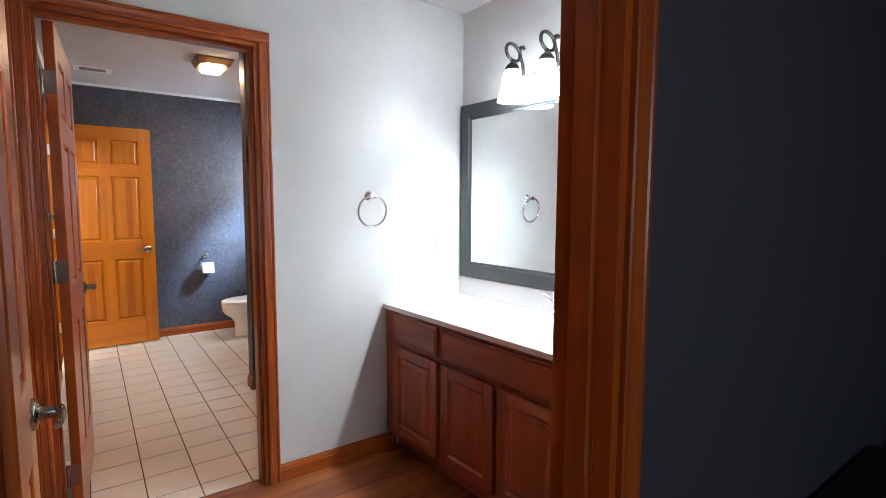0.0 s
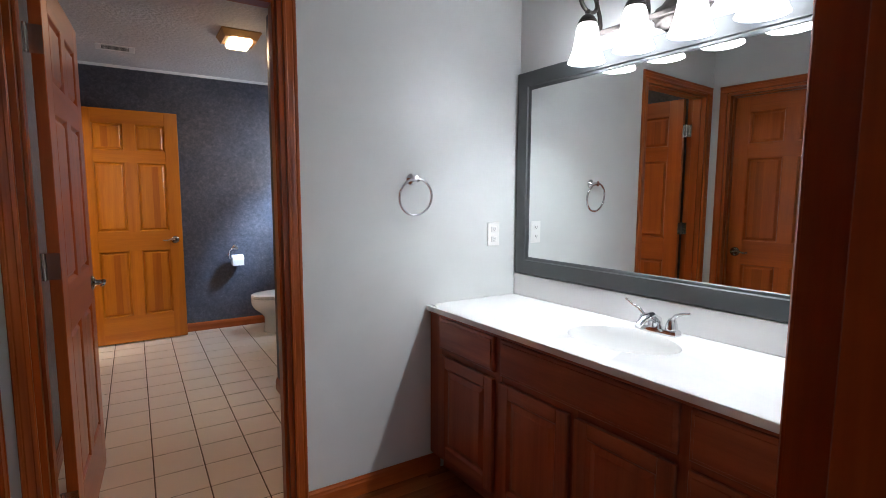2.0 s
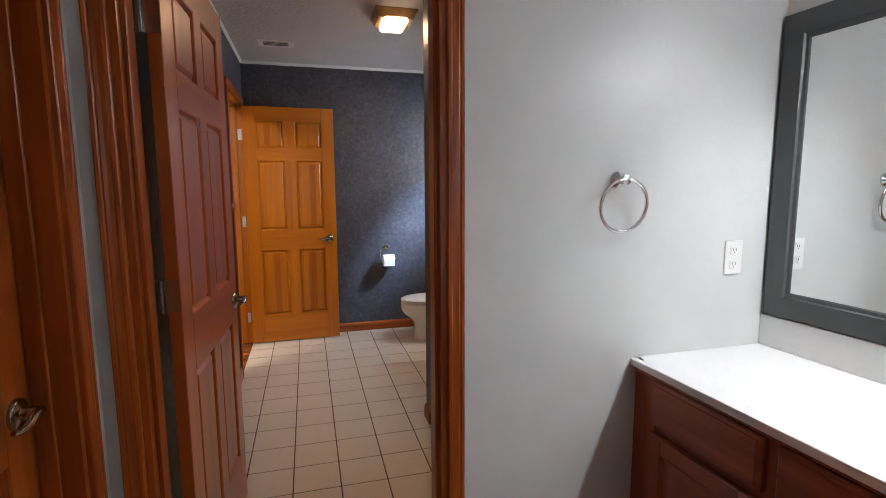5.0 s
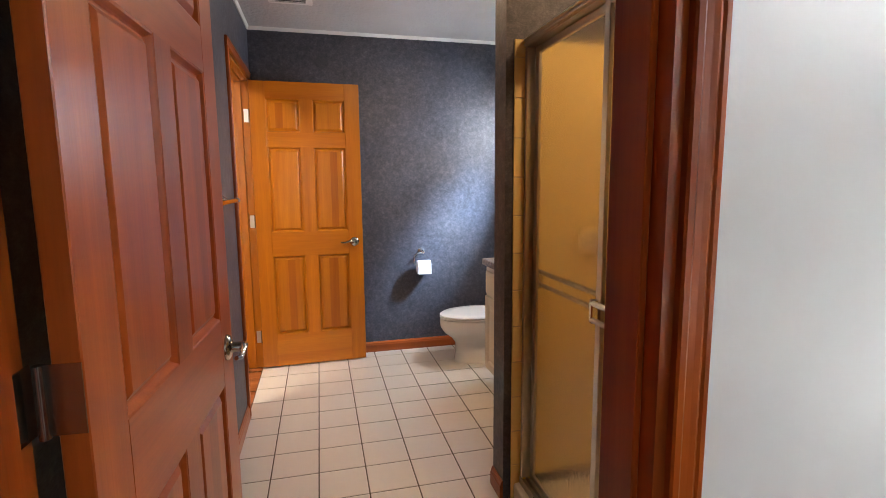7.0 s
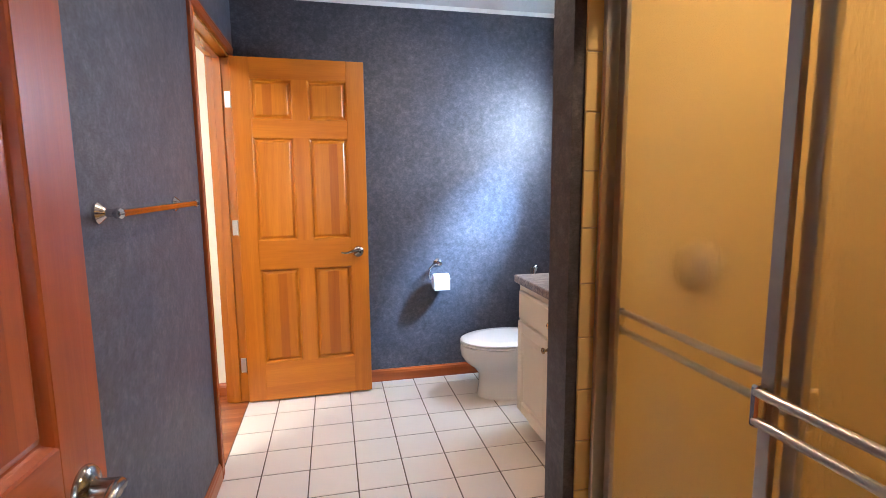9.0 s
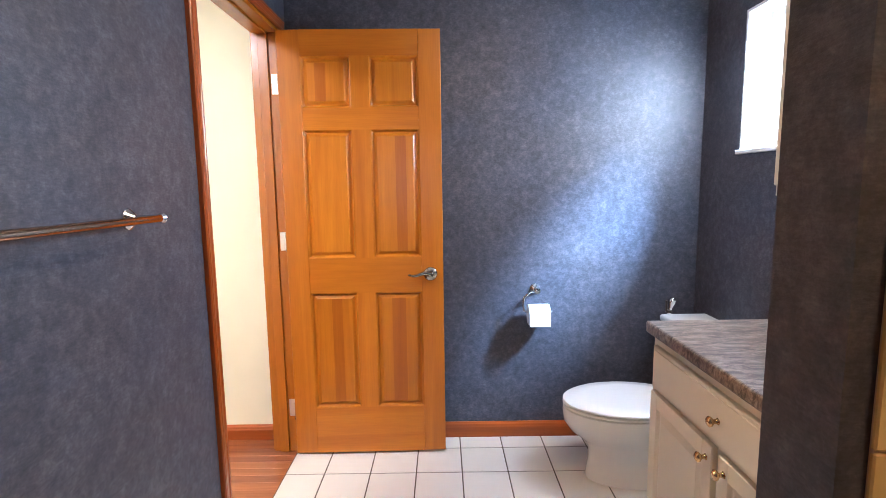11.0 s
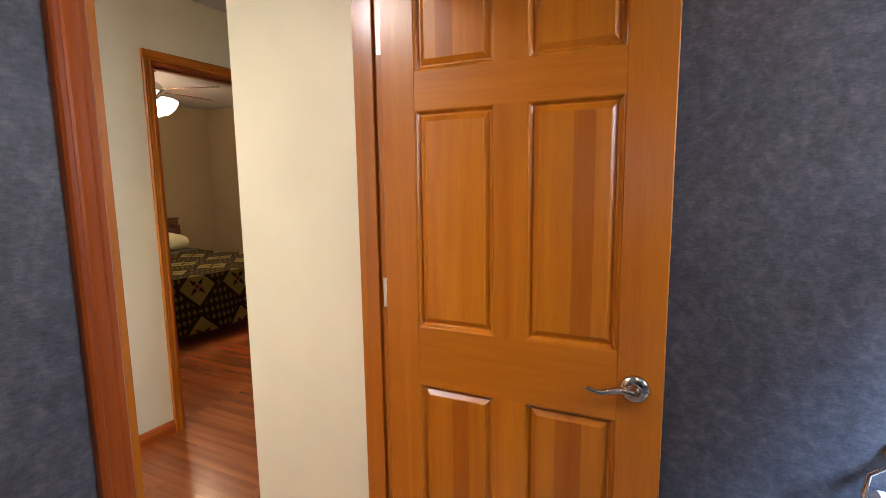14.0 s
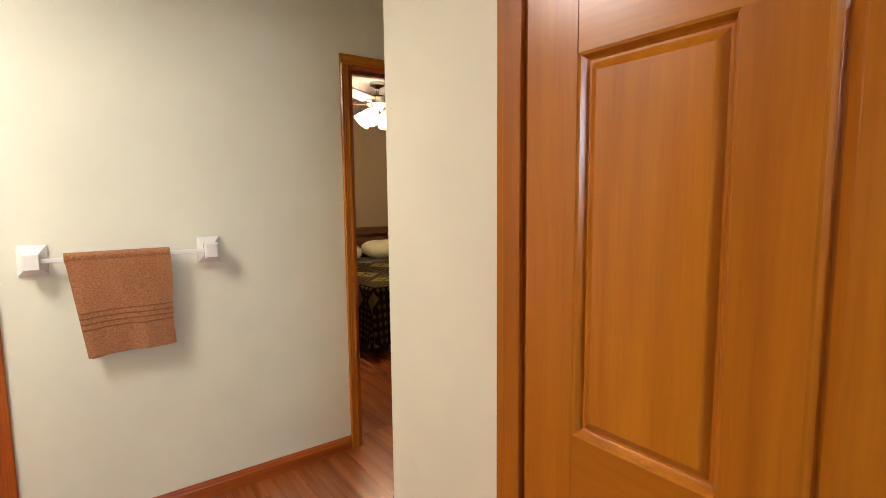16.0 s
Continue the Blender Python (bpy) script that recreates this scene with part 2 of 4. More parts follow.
def tube(points, radius, seg=10, bm=None):
    pts = [Vector(p) for p in points]
    rings, side = [], None
    for i, p in enumerate(pts):
        d = (pts[min(i + 1, len(pts) - 1)] - pts[max(i - 1, 0)]).normalized()
        if side is None:
            side = d.cross(Vector((0, 0, 1)) if abs(d.z) < 0.9 else Vector((1, 0, 0))).normalized()
        side = (side - d * side.dot(d)).normalized()
        up = d.cross(side)
        r = radius(i / max(1, len(pts) - 1)) if callable(radius) else radius
        rings.append([p + side * r * math.cos(2 * math.pi * k / seg) + up * r * math.sin(2 * math.pi * k / seg) for k in range(seg)])
    return loft(rings, True, bm)


def ring(centre, normal, R, r, seg=40, k=10):
    q = Vector(normal).to_track_quat("Z", "Y")
    c, rings = Vector(centre), []
    bm = bmesh.new()
    vs = []
    for i in range(seg):
        a = 2 * math.pi * i / seg
        vs.append([bm.verts.new(c + q @ Vector(((R + r * math.cos(b)) * math.cos(a), (R + r * math.cos(b)) * math.sin(a), r * math.sin(b)))) for b in [2 * math.pi * j / k for j in range(k)]])
    for i in range(seg):
        for j in range(k):
            bm.faces.new((vs[i][j], vs[(i + 1) % seg][j], vs[(i + 1) % seg][(j + 1) % k], vs[i][(j + 1) % k]))
    return bm


def moulding(p0, p1, out, across, profile):
    """A strip from p0 to p1; the profile's pairs run across and out from its back edge."""
    p0, p1, out, across = Vector(p0), Vector(p1), Vector(out), Vector(across)
    return loft([[p + across * a + out * o for a, o in profile] for p in (p0, p1)])


CW = 0.050                  # width of the door trim
CASING = [(a * CW / 0.062, o) for a, o in [(0, 0), (0, 0.0105), (0.004, 0.0135), (0.014, 0.0142), (0.018, 0.0126), (0.030, 0.0134), (0.040, 0.0150), (0.045, 0.0138), (0.049, 0.0165), (0.057, 0.0168), (0.062, 0.013), (0.062, 0)]]
SKIRT = [(0, 0), (0, 0.014), (0.055, 0.014), (0.062, 0.011), (0.07, 0.010), (0.078, 0.005), (0.082, 0.004), (0.082, 0)]


def casing(name, label, axis, at, facing, a0, a1, top, legs=(True, True), drop=0.0, mats=None):
    """Door trim round an opening a0..a1 in a wall whose face lies at axis=at and faces that way."""
    mats = mats or M_TRIM
    t = thing(name, label, "door trim", kind="structure")
    other = 1 - axis

    def vec(a, z):
        v = [0, 0, z]
        v[axis], v[other] = at, a
        return v

    out = [0, 0, 0]
    out[axis] = facing
    ax = [0, 0, 0]
    ax[other] = 1
    neg = [0, 0, 0]
    neg[other] = -1
    if legs[0]:
        part("casing_leg", moulding(vec(a0, drop), vec(a0, top), out, neg, CASING), mats[2], t)
    if legs[1]:
        part("casing_leg", moulding(vec(a1, drop), vec(a1, top), out, ax, CASING), mats[2], t)
    part("casing_head", moulding(vec(a0 - (CW if legs[0] else 0), top), vec(a1 + (CW if legs[1] else 0), top), out, (0, 0, 1), CASING), mats[other], t)
    return t


def jamb(name, label, axis, f0, f1, a0, a1, top, stop_at, mats=None):
    """The lining of an opening through a wall between faces f0 and f1."""
    mats = mats or M_TRIM
    t = thing(name, label, "door frame", kind="structure")
    other = 1 - axis

    def bx(f_0, f_1, a_0, a_1, z0, z1):
        lim = [None, None]
        lim[axis], lim[other] = (f_0, f_1), (a_0, a_1)
        return (*lim[0], *lim[1], z0, z1)

    th = 0.018
    part("jamb_side", boxes(bx(f0, f1, a0 - 0.0, a0 + th, 0, top)), mats[2], t)
    part("jamb_side", boxes(bx(f0, f1, a1 - th, a1 + 0.0, 0, top)), mats[2], t)
    part("jamb_head", boxes(bx(f0, f1, a0 + th, a1 - th, top - th, top)), mats[other], t)
    s0, s1 = stop_at
    part("door_stop", boxes(bx(s0, s1, a0 + th, a0 + th + 0.011, 0, top - th), bevel=0.002), mats[2], t)
    part("door_stop", boxes(bx(s0, s1, a1 - th - 0.011, a1 - th, 0, top - th), bevel=0.002), mats[2], t)
    part("door_stop", boxes(bx(s0, s1, a0 + th + 0.011, a1 - th - 0.011, top - th - 0.011, top - th), bevel=0.002), mats[other], t)
    return t


def lever_set(parent, x, z, y, facing, toward):
    """A lever handle on a door face at height z; the lever points toward +1 or -1 along x."""
    s = part("lever_handle", lathe([(0.0335, 0.0), (0.0335, 0.004), (0.030, 0.009), (0.016, 0.013), (0.013, 0.018), (0.013, 0.045), (0.0, 0.047)], Matrix.Translation((x, y, z)) @ Matrix.Rotation(radians(-90 * facing), 4, "X")), M_NICKEL, parent, "satin nickel lever handle", True)
    pts = [(x + toward * u, y + facing * (0.045 + 0.006 * math.sin(u * 30)), z + 0.006 * math.sin(u * 60) + 0.004) for u in [0.0 + 0.0115 * i for i in range(10)]]
    part("lever_arm", tube(pts, lambda f: 0.0095 - 0.004 * f, 10), M_NICKEL, s, "", True)


DW, DH, DT = 0.745, 2.03, 0.035


# staves of each panel (row from the floor, second column or not): from, to, dark or not
STAVES = {(0, False): ((0, 0.42, 0), (0.42, 0.72, 1), (0.72, 1, 0)), (0, True): ((0, 0.30, 0), (0.30, 0.70, 1), (0.70, 1, 0)),
          (1, False): ((0, 0.55, 0), (0.55, 1, 0)), (1, True): ((0, 0.50, 0), (0.50, 0.80, 1), (0.80, 1, 0)),
          (2, False): ((0, 0.20, 0), (0.20, 0.50, 1), (0.50, 1, 0)), (2, True): ((0, 0.60, 0), (0.60, 1, 0))}


def panel_door(name, label, m, lever_sides=(1, -1), group="six-panel doors", red=False):
    """A six-panel door; local x runs from the hinges, z up, y through its thickness (centred)."""
    d = thing(name, label, "door", m, group)
    # red picks the pine copy with the dim light in its colour
    wood_of, panel_wood, stave_wood = (M_DOOR_DIM, M_PANEL_DIM, M_STAVE_DIM) if red else (M_DOOR, M_PANEL, M_STAVE)
    st, mu = 0.104, 0.084
    pw = (DW - 2 * st - mu) / 2
    h = DT / 2
    zs = [(0.235, 0.815), (0.985, 1.585), (1.685, 1.915)]
    part("stile", boxes((0, st, -h, h, 0, DH), bevel=0.002), wood_of[2], d)
    part("stile", boxes((DW - st, DW, -h, h, 0, DH), bevel=0.002), wood_of[2], d)
    for z0, z1 in ((0, zs[0][0]), (zs[0][1], zs[1][0]), (zs[1][1], zs[2][0]), (zs[2][1], DH)):
        part("rail", boxes((st, DW - st, -h, h, z0, z1)), wood_of[0], d)
    for z0, z1 in zs:
        part("mullion", boxes((st + pw, st + pw + mu, -h, h, z0, z1)), wood_of[2], d)
        for x0 in (st, st + pw + mu):
            x1 = x0 + pw
            staves = STAVES[zs.index((z0, z1)), x0 > st]
            # raised field with a sloped border, and sticking mouldings round it
            bm = bmesh.new()
            for s in (-1, 1):
                def rect(i, o):
                    return [(x0 + i, s * o, z0 + i), (x1 - i, s * o, z0 + i), (x1 - i, s * o, z1 - i), (x0 + i, s * o, z1 - i)]
                loft([rect(0.0, h - 0.0005), rect(0.004, h - 0.002), rect(0.009, h - 0.010), rect(0.012, h - 0.0130), rect(0.016, h - 0.0130), rect(0.028, h - 0.0045), rect(0.030, h - 0.0035)], False, bm)
                # the field is glued up of staves, some of darker heartwood
                xa, xb, za, zb, o = x0 + 0.030, x1 - 0.030, z0 + 0.030, z1 - 0.030, s * (h - 0.0035)
                for f0, f1, dark in staves:
                    xs, xe = xa + (xb - xa) * f0, xa + (xb - xa) * f1
                    strip_face = bm.faces.new([bm.verts.new(p) for p in ((xs, o, za), (xe, o, za), (xe, o, zb), (xs, o, zb))])
                    strip_face.material_index = dark
            panel = part("panel", bm, panel_wood, d)
            panel.data.materials.append(stave_wood)
    for s in lever_sides:
        lever_set(d, DW - 0.062, 0.902, s * h, s, -1)
    part("latch_plate", boxes((DW - 0.001, DW + 0.0015, -0.011, 0.011, 0.885, 0.945)), M_NICKEL, d)
    return d


def hinges(door, y, leaf_y):
    for z in (0.22, 1.065, 1.80):
        p = part("hinge", boxes((-0.0015, 0.0012, min(y, leaf_y), max(y, leaf_y), z - 0.045, z + 0.045)), M_NICKEL, door, "satin nickel butt hinge")
        part("knuckle", lathe([(0.0065, z - 0.046), (0.0065, z + 0.046)], Matrix.Translation((-0.006, y, 0)), 12), M_NICKEL, p, "", True)


# ---- structure ----


def structure(name, bm, mat, label, category="wall"):
    return tagged(part(name, bm, mat), label, category, kind="structure")


def wall_x(name, x0, x1, y0, y1, mat, label, holes=(), top=CH):
    """A wall slab running along y, with holes (y0, y1, z0, z1)."""
    bm, y = bmesh.new(), y0
    for a, b, c, d in sorted(holes):
        if a > y:
            box(bm, x0, x1, y, a, 0, top)
        if c > 0:
            box(bm, x0, x1, a, b, 0, c)
        if d < top:
            box(bm, x0, x1, a, b, d, top)
        y = b
    if y < y1:
        box(bm, x0, x1, y, y1, 0, top)
    return structure(name, bm, mat, label)


def wall_y(name, y0, y1, x0, x1, mat, label, holes=(), top=CH):
    bm, x = bmesh.new(), x0
    for a, b, c, d in sorted(holes):
        if a > x:
            box(bm, x, a, y0, y1, 0, top)
        if c > 0:
            box(bm, a, b, y0, y1, 0, c)
        if d < top:
            box(bm, a, b, y0, y1, d, top)
        x = b
    if x < x1:
        box(bm, x, x1, y0, y1, 0, top)
    return structure(name, bm, mat, label)


DTOP = 2.062
A0, A1 = -0.196, 0.606       # doorway into the tiled bathroom
E0, E1 = -0.130, 0.648       # entry doorway
C0, C1 = 1.115, 1.893          # closed door in the left wall
H0, H1 = 4.406, 5.222        # doorway to the hall
B0, B1 = 5.70, 6.48          # bedroom doorway
WY0, WY1, WZ0, WZ1 = 4.52, 5.015, 1.455, 2.05   # bathroom window

mid = (TW + TB) / 2
wall_y("wall_towel_ring", TW, mid, LX, WX, M_GREY, "pale grey painted wall with a doorway", [(A0, A1, 0, DTOP)])
wall_y("wall_bath_south", mid, TB, LX, WX, M_PAPER, "blue sponged wallpaper round the doorway", [(A0, A1, 0, DTOP)])
wall_x("wall_mirror", WX, WX + 0.12, EW1, mid, M_GREY, "pale grey painted wall behind the vanity")
wall_x("wall_closet", LX - 0.12, LX, EW1, TB, M_GREY, "pale grey painted wall with a closed door", [(C0, C1, 0, DTOP)])
em = (EW0 + EW1) / 2
wall_y("wall_entry_inner", em, EW1, LX - 0.12, WX + 0.12, M_GREY, "pale grey wall round the entry doorway", [(E0, E1, 0, DTOP)])
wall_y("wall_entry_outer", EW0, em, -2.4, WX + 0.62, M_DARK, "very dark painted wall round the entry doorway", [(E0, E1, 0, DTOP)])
wall_x("wall_bath_east", WX, WX + 0.16, mid, BW + 0.12, M_PAPER, "blue sponged wallpaper wall with a small window", [(WY0, WY1, WZ0, WZ1)])
wall_y("wall_bath_north", BW, BW + 0.12, LX - 0.06, WX, M_PAPER, "blue sponged wallpaper wall behind the toilet")
wall_x("wall_bath_west", LX - 0.06, LX, TB, BW, M_PAPER, "blue sponged wallpaper wall with a doorway", [(H0, H1, 0, DTOP)])
wall_x("wall_hall_east", LX - 0.12, LX - 0.06, TB, BW, M_CREAM, "cream painted hall wall", [(H0, H1, 0, DTOP)])
# hall
wall_y("wall_hall_stub", 5.33, 5.43, -1.055, LX - 0.12, M_CREAM, "cream painted wall end beside the doorway")
wall_x("wall_hall_return", -1.055, -0.955, 5.43, 7.3, M_CREAM, "cream painted passage wall")
wall_x("wall_hall_west", HX - 0.06, HX, 2.9, 7.3, M_CREAM, "cream painted hall wall with a towel rail", [(B0, B1, 0, DTOP), (3.47, 4.215, 0, DTOP)])
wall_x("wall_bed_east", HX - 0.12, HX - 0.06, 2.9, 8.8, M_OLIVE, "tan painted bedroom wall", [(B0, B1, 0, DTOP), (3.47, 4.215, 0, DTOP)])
wall_y("wall_hall_south", 2.78, 2.9, HX - 0.12, LX - 0.12, M_CREAM, "cream painted hall wall")
wall_y("wall_hall_north", 7.3, 7.42, HX - 0.06, -0.955, M_CREAM, "cream painted passage end wall")
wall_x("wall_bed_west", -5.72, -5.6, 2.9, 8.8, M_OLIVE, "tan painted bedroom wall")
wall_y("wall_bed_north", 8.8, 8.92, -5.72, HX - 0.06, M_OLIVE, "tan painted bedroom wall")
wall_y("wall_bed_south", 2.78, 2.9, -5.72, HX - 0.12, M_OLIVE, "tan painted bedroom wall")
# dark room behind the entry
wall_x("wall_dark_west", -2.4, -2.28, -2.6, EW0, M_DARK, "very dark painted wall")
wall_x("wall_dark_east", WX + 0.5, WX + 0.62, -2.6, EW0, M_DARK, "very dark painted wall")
# the opening in the south wall is unseen, added for the fill lamp
wall_y("wall_dark_south", -2.72, -2.6, -2.4, WX + 0.62, M_DARK, "very dark painted wall with an added unseen window opening", [(-0.6, 0.5, 1.0, 2.0)])
# closed closet behind the door, and ceilings
wall_x("wall_closet_back", LX - 0.9, LX - 0.8, EW1, TB, M_GREY, "plain closet back wall")
for nm, b in (("ceiling_vanity", (LX, WX + 0.08, EW1, TW)), ("ceiling_bath", (LX, WX, TB, BW)), ("ceiling_hall", (HX, LX - 0.12, 2.9, 5.33)), ("ceiling_passage", (HX, -1.055, 5.33, 7.3)),
              ("ceiling_bedroom", (-5.6, HX - 0.12, 2.9, 8.8)), ("ceiling_dark_room", (-2.28, WX + 0.5, -2.6, EW0))):
    structure(nm, boxes((b[0] - 0.03, b[1] + 0.03, b[2] - 0.03, b[3] + 0.03, CH, CH + 0.1)), M_CEIL, "white stippled textured ceiling", "ceiling")
structure("floor", boxes((-6.3, WX + 0.7, -2.8, 9.4, -0.2, -0.012)), M_GAP, "dark sub-floor under the boards and tiles", "floor")

# ---- doors and trim ----
casing("trim_towel_ring_wall", "moulded red-brown wood trim round a doorway", 1, TW, -1, A0, A1, DTOP)
casing("trim_bath_doorway", "moulded red-brown wood trim round a doorway", 1, TB, 1, A0, A1, DTOP, legs=(False, True))
casing("trim_entry_inner", "moulded wood trim round the entry doorway", 1, EW1, 1, E0, E1, DTOP, legs=(True, True))
casing("trim_entry_outer", "moulded wood trim round the entry doorway", 1, EW0, -1, E0, E1, DTOP)
casing("trim_closet", "moulded wood trim round the closed door", 0, LX, 1, C0, C1, DTOP)
casing("trim_hall_doorway", "moulded golden-brown wood trim round a doorway", 0, LX, 1, H0, H1, DTOP)
casing("trim_hall_side", "moulded golden-brown wood trim round a doorway", 0, LX - 0.12, -1, H0, H1, DTOP, mats=M_GOLD)
casing("trim_bedroom", "moulded brown wood trim round the bedroom doorway", 0, HX, 1, B0, B1, DTOP, mats=M_GOLD)
casing("trim_hall_second", "moulded brown wood trim round a doorway", 0, HX, 1, 3.47, 4.215, DTOP)
jamb("jamb_bath", "wooden door frame lining with a stop", 1, TW, TB, A0, A1, DTOP, (TW + 0.03, TB - 0.04))
jamb("jamb_entry", "wooden door frame lining with a stop", 1, EW0, EW1, E0, E1, DTOP, (EW0 + 0.04, EW1 - 0.04))
jamb("jamb_closet", "wooden door frame lining", 0, LX - 0.12, LX, C0, C1, DTOP, (LX - 0.082, LX - 0.045))
jamb("jamb_hall", "wooden door frame lining with a stop", 0, LX - 0.12, LX, H0, H1, DTOP, (LX - 0.09, LX - 0.045), M_GOLD)
jamb("jamb_bedroom", "wooden door frame lining with a stop", 0, HX - 0.12, HX, B0, B1, DTOP, (HX - 0.09, HX - 0.045))
jamb("jamb_second", "wooden door frame lining", 0, HX - 0.12, HX, 3.47, 4.215, DTOP, (HX - 0.09, HX - 0.045))

ZD = 0.012
bath_door = panel_door("door_bath", "open pine six-panel door in shaded colours with a lever handle", pose(-0.135, 2.132, ZD, 0, 0, 87.0), red=True)
hinges(bath_door, 0.028, -0.016)
bath_plates = thing("jamb_hinges", "satin nickel hinge plates on the bathroom door frame", "hinges", kind="structure")
for z in (0.232, 1.077, 1.812):
    part("hinge_plate", boxes((A0 + 0.0178, A0 + 0.0205, TB - 0.034, TB + 0.010, z - 0.045, z + 0.045), bevel=0.0008), M_NICKEL, bath_plates)
hj = thing("jamb_hinges", "bright nickel hinge plates on the door frame", "hinges", kind="structure")
for z in (0.232, 1.077, 1.812):
    part("hinge_plate", boxes((LX - 0.036, LX + 0.004, H1 - 0.0205, H1 - 0.0178, z - 0.045, z + 0.045), bevel=0.0008), plain("bright_nickel", (0.70, 0.68, 0.64), 0.35, 1.0), hj)
far_door = panel_door("door_hall", "golden pine six-panel door swung open against the blue wall", pose(LX + 0.006, 5.174, ZD, 0, 0, 1.2))
hinges(far_door, 0.030, -0.016)
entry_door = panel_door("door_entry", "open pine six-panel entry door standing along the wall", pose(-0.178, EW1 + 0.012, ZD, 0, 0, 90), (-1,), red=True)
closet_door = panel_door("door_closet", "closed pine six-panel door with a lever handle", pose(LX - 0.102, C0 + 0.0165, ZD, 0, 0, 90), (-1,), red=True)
second_door = panel_door("door_second", "closed pine six-panel door in the hall", pose(HX - 0.06, 3.47 + 0.002, ZD, 0, 0, 90), (-1,))


def skirting(name, p0, p1, out, label="low moulded red-brown wooden skirting board"):
    axis = 0 if abs(p1[0] - p0[0]) > abs(p1[1] - p0[1]) else 1
    bm = moulding((*p0, 0), (*p1, 0), (*out, 0), (0, 0, 1), SKIRT)
    return tagged(part(name, bm, M_TRIM[axis]), label, "skirting board", kind="structure")


skirting("baseboard_towel_wall", (A1 + CW, TW), (1.30, TW), (0, -1))
skirting("baseboard_left", (LX, C1 + CW), (LX, TW), (1, 0))
skirting("baseboard_left_near", (LX, EW1), (LX, C0 - CW), (1, 0))
skirting("baseboard_back", (LX + 0.02, BW), (WX, BW), (0, -1))
skirting("baseboard_bath_west", (LX, TB), (LX, H0 - CW), (1, 0))
skirting("baseboard_bath_west_end", (LX, H1 + CW), (LX, BW), (1, 0))
skirting("baseboard_hall_west", (HX, 4.215 + CW), (HX, B0 - CW), (1, 0))
skirting("baseboard_hall_stub", (-1.055, 5.33), (LX - 0.12, 5.33), (0, -1))
skirting("baseboard_bed", (-5.6, 2.9), (-5.6, 8.8), (1, 0))
skirting("baseboard_bed_north", (-5.6, 8.8), (HX - 0.12, 8.8), (0, -1))
# thin white trim under the bathroom ceiling
for nm, p0, p1, o in (("crown_north", (LX, BW), (WX, BW), (0, -1)), ("crown_west", (LX, TB), (LX, BW), (1, 0))):
    tagged(part(nm, moulding((*p0, CH - 0.022), (*p1, CH - 0.022), (*o, 0), (0, 0, 1), [(0, 0), (0, 0.006), (0.012, 0.012), (0.022, 0.016), (0.022, 0)]), M_WHITE), "thin white ceiling trim", "trim", kind="structure")

# ---- shower ----
PX0, PY0, PY1, SX = 0.875, 3.30, 3.42, 0.975
structure("wall_shower_partition", boxes((PX0, WX, PY0, PY1, 0, CH)), M_PAPER, "blue papered partition beside the shower")
skirting("baseboard_partition", (PX0, PY0), (PX0, PY1), (-1, 0))
structure("wall_shower_lining_east", boxes((WX - 0.012, WX, TB, PY0, 0.1, 1.87)), M_YTILE, "almond tiled shower wall")
structure("wall_shower_lining_south", boxes((SX + 0.02, WX - 0.012, TB, TB + 0.012, 0.1, 1.87)), M_YTILE, "almond tiled shower wall")
structure("wall_shower_lining_north", boxes((SX + 0.02, WX - 0.012, PY0 - 0.012, PY0, 0.1, 1.87)), M_YTILE, "almond tiled shower wall")
pan = thing("shower_tray", "cream shower tray with a raised front curb", "shower tray")
part("curb", boxes((SX - 0.055, SX + 0.055, TB, PY0, 0, 0.07), bevel=0.012, seg=3), M_CABWHITE, pan)
part("basin", boxes((SX + 0.055, WX, TB, PY0, 0, 0.045)), M_CABWHITE, pan)

m, n, l, b = base("pebbled_shower_glass", 0.26, colour=(0.97, 0.94, 0.84))
b.inputs["Transmission Weight"].default_value = 1.0
b.inputs["IOR"].default_value = 1.2
relief(n, l, b, noise_tex(n, l, coords(n, l, (1, 1, 0.45)), 70, 3), 0.4, 0.003)
M_GLASS = m

shower = thing("shower_door", "sliding shower doors of pebbled glass in aluminium frames", "shower door")
ZT = 1.84
part("header_rail", boxes((SX - 0.03, SX + 0.03, TB + 0.012, PY0 - 0.012, ZT, ZT + 0.035), (SX - 0.036, SX - 0.03, TB + 0.012, PY0 - 0.012, ZT + 0.004, ZT + 0.014), (SX - 0.036, SX - 0.03, TB + 0.012, PY0 - 0.012, ZT + 0.021, ZT + 0.031), bevel=0.003), M_ALU, shower)
part("bottom_track", boxes((SX - 0.03, SX + 0.03, TB + 0.012, PY0 - 0.012, 0.07, 0.082), (SX - 0.03, SX - 0.024, TB + 0.012, PY0 - 0.012, 0.082, 0.1), (SX - 0.002, SX + 0.002, TB + 0.012, PY0 - 0.012, 0.082, 0.1)), M_ALU, shower)
part("wall_channel", boxes((SX - 0.028, SX + 0.028, PY0 - 0.028, PY0 - 0.012, 0.1, ZT), bevel=0.003), M_ALU, shower)
part("wall_channel", boxes((SX - 0.028, SX + 0.028, TB + 0.012, TB + 0.034, 0.1, ZT), bevel=0.003), M_ALU, shower)
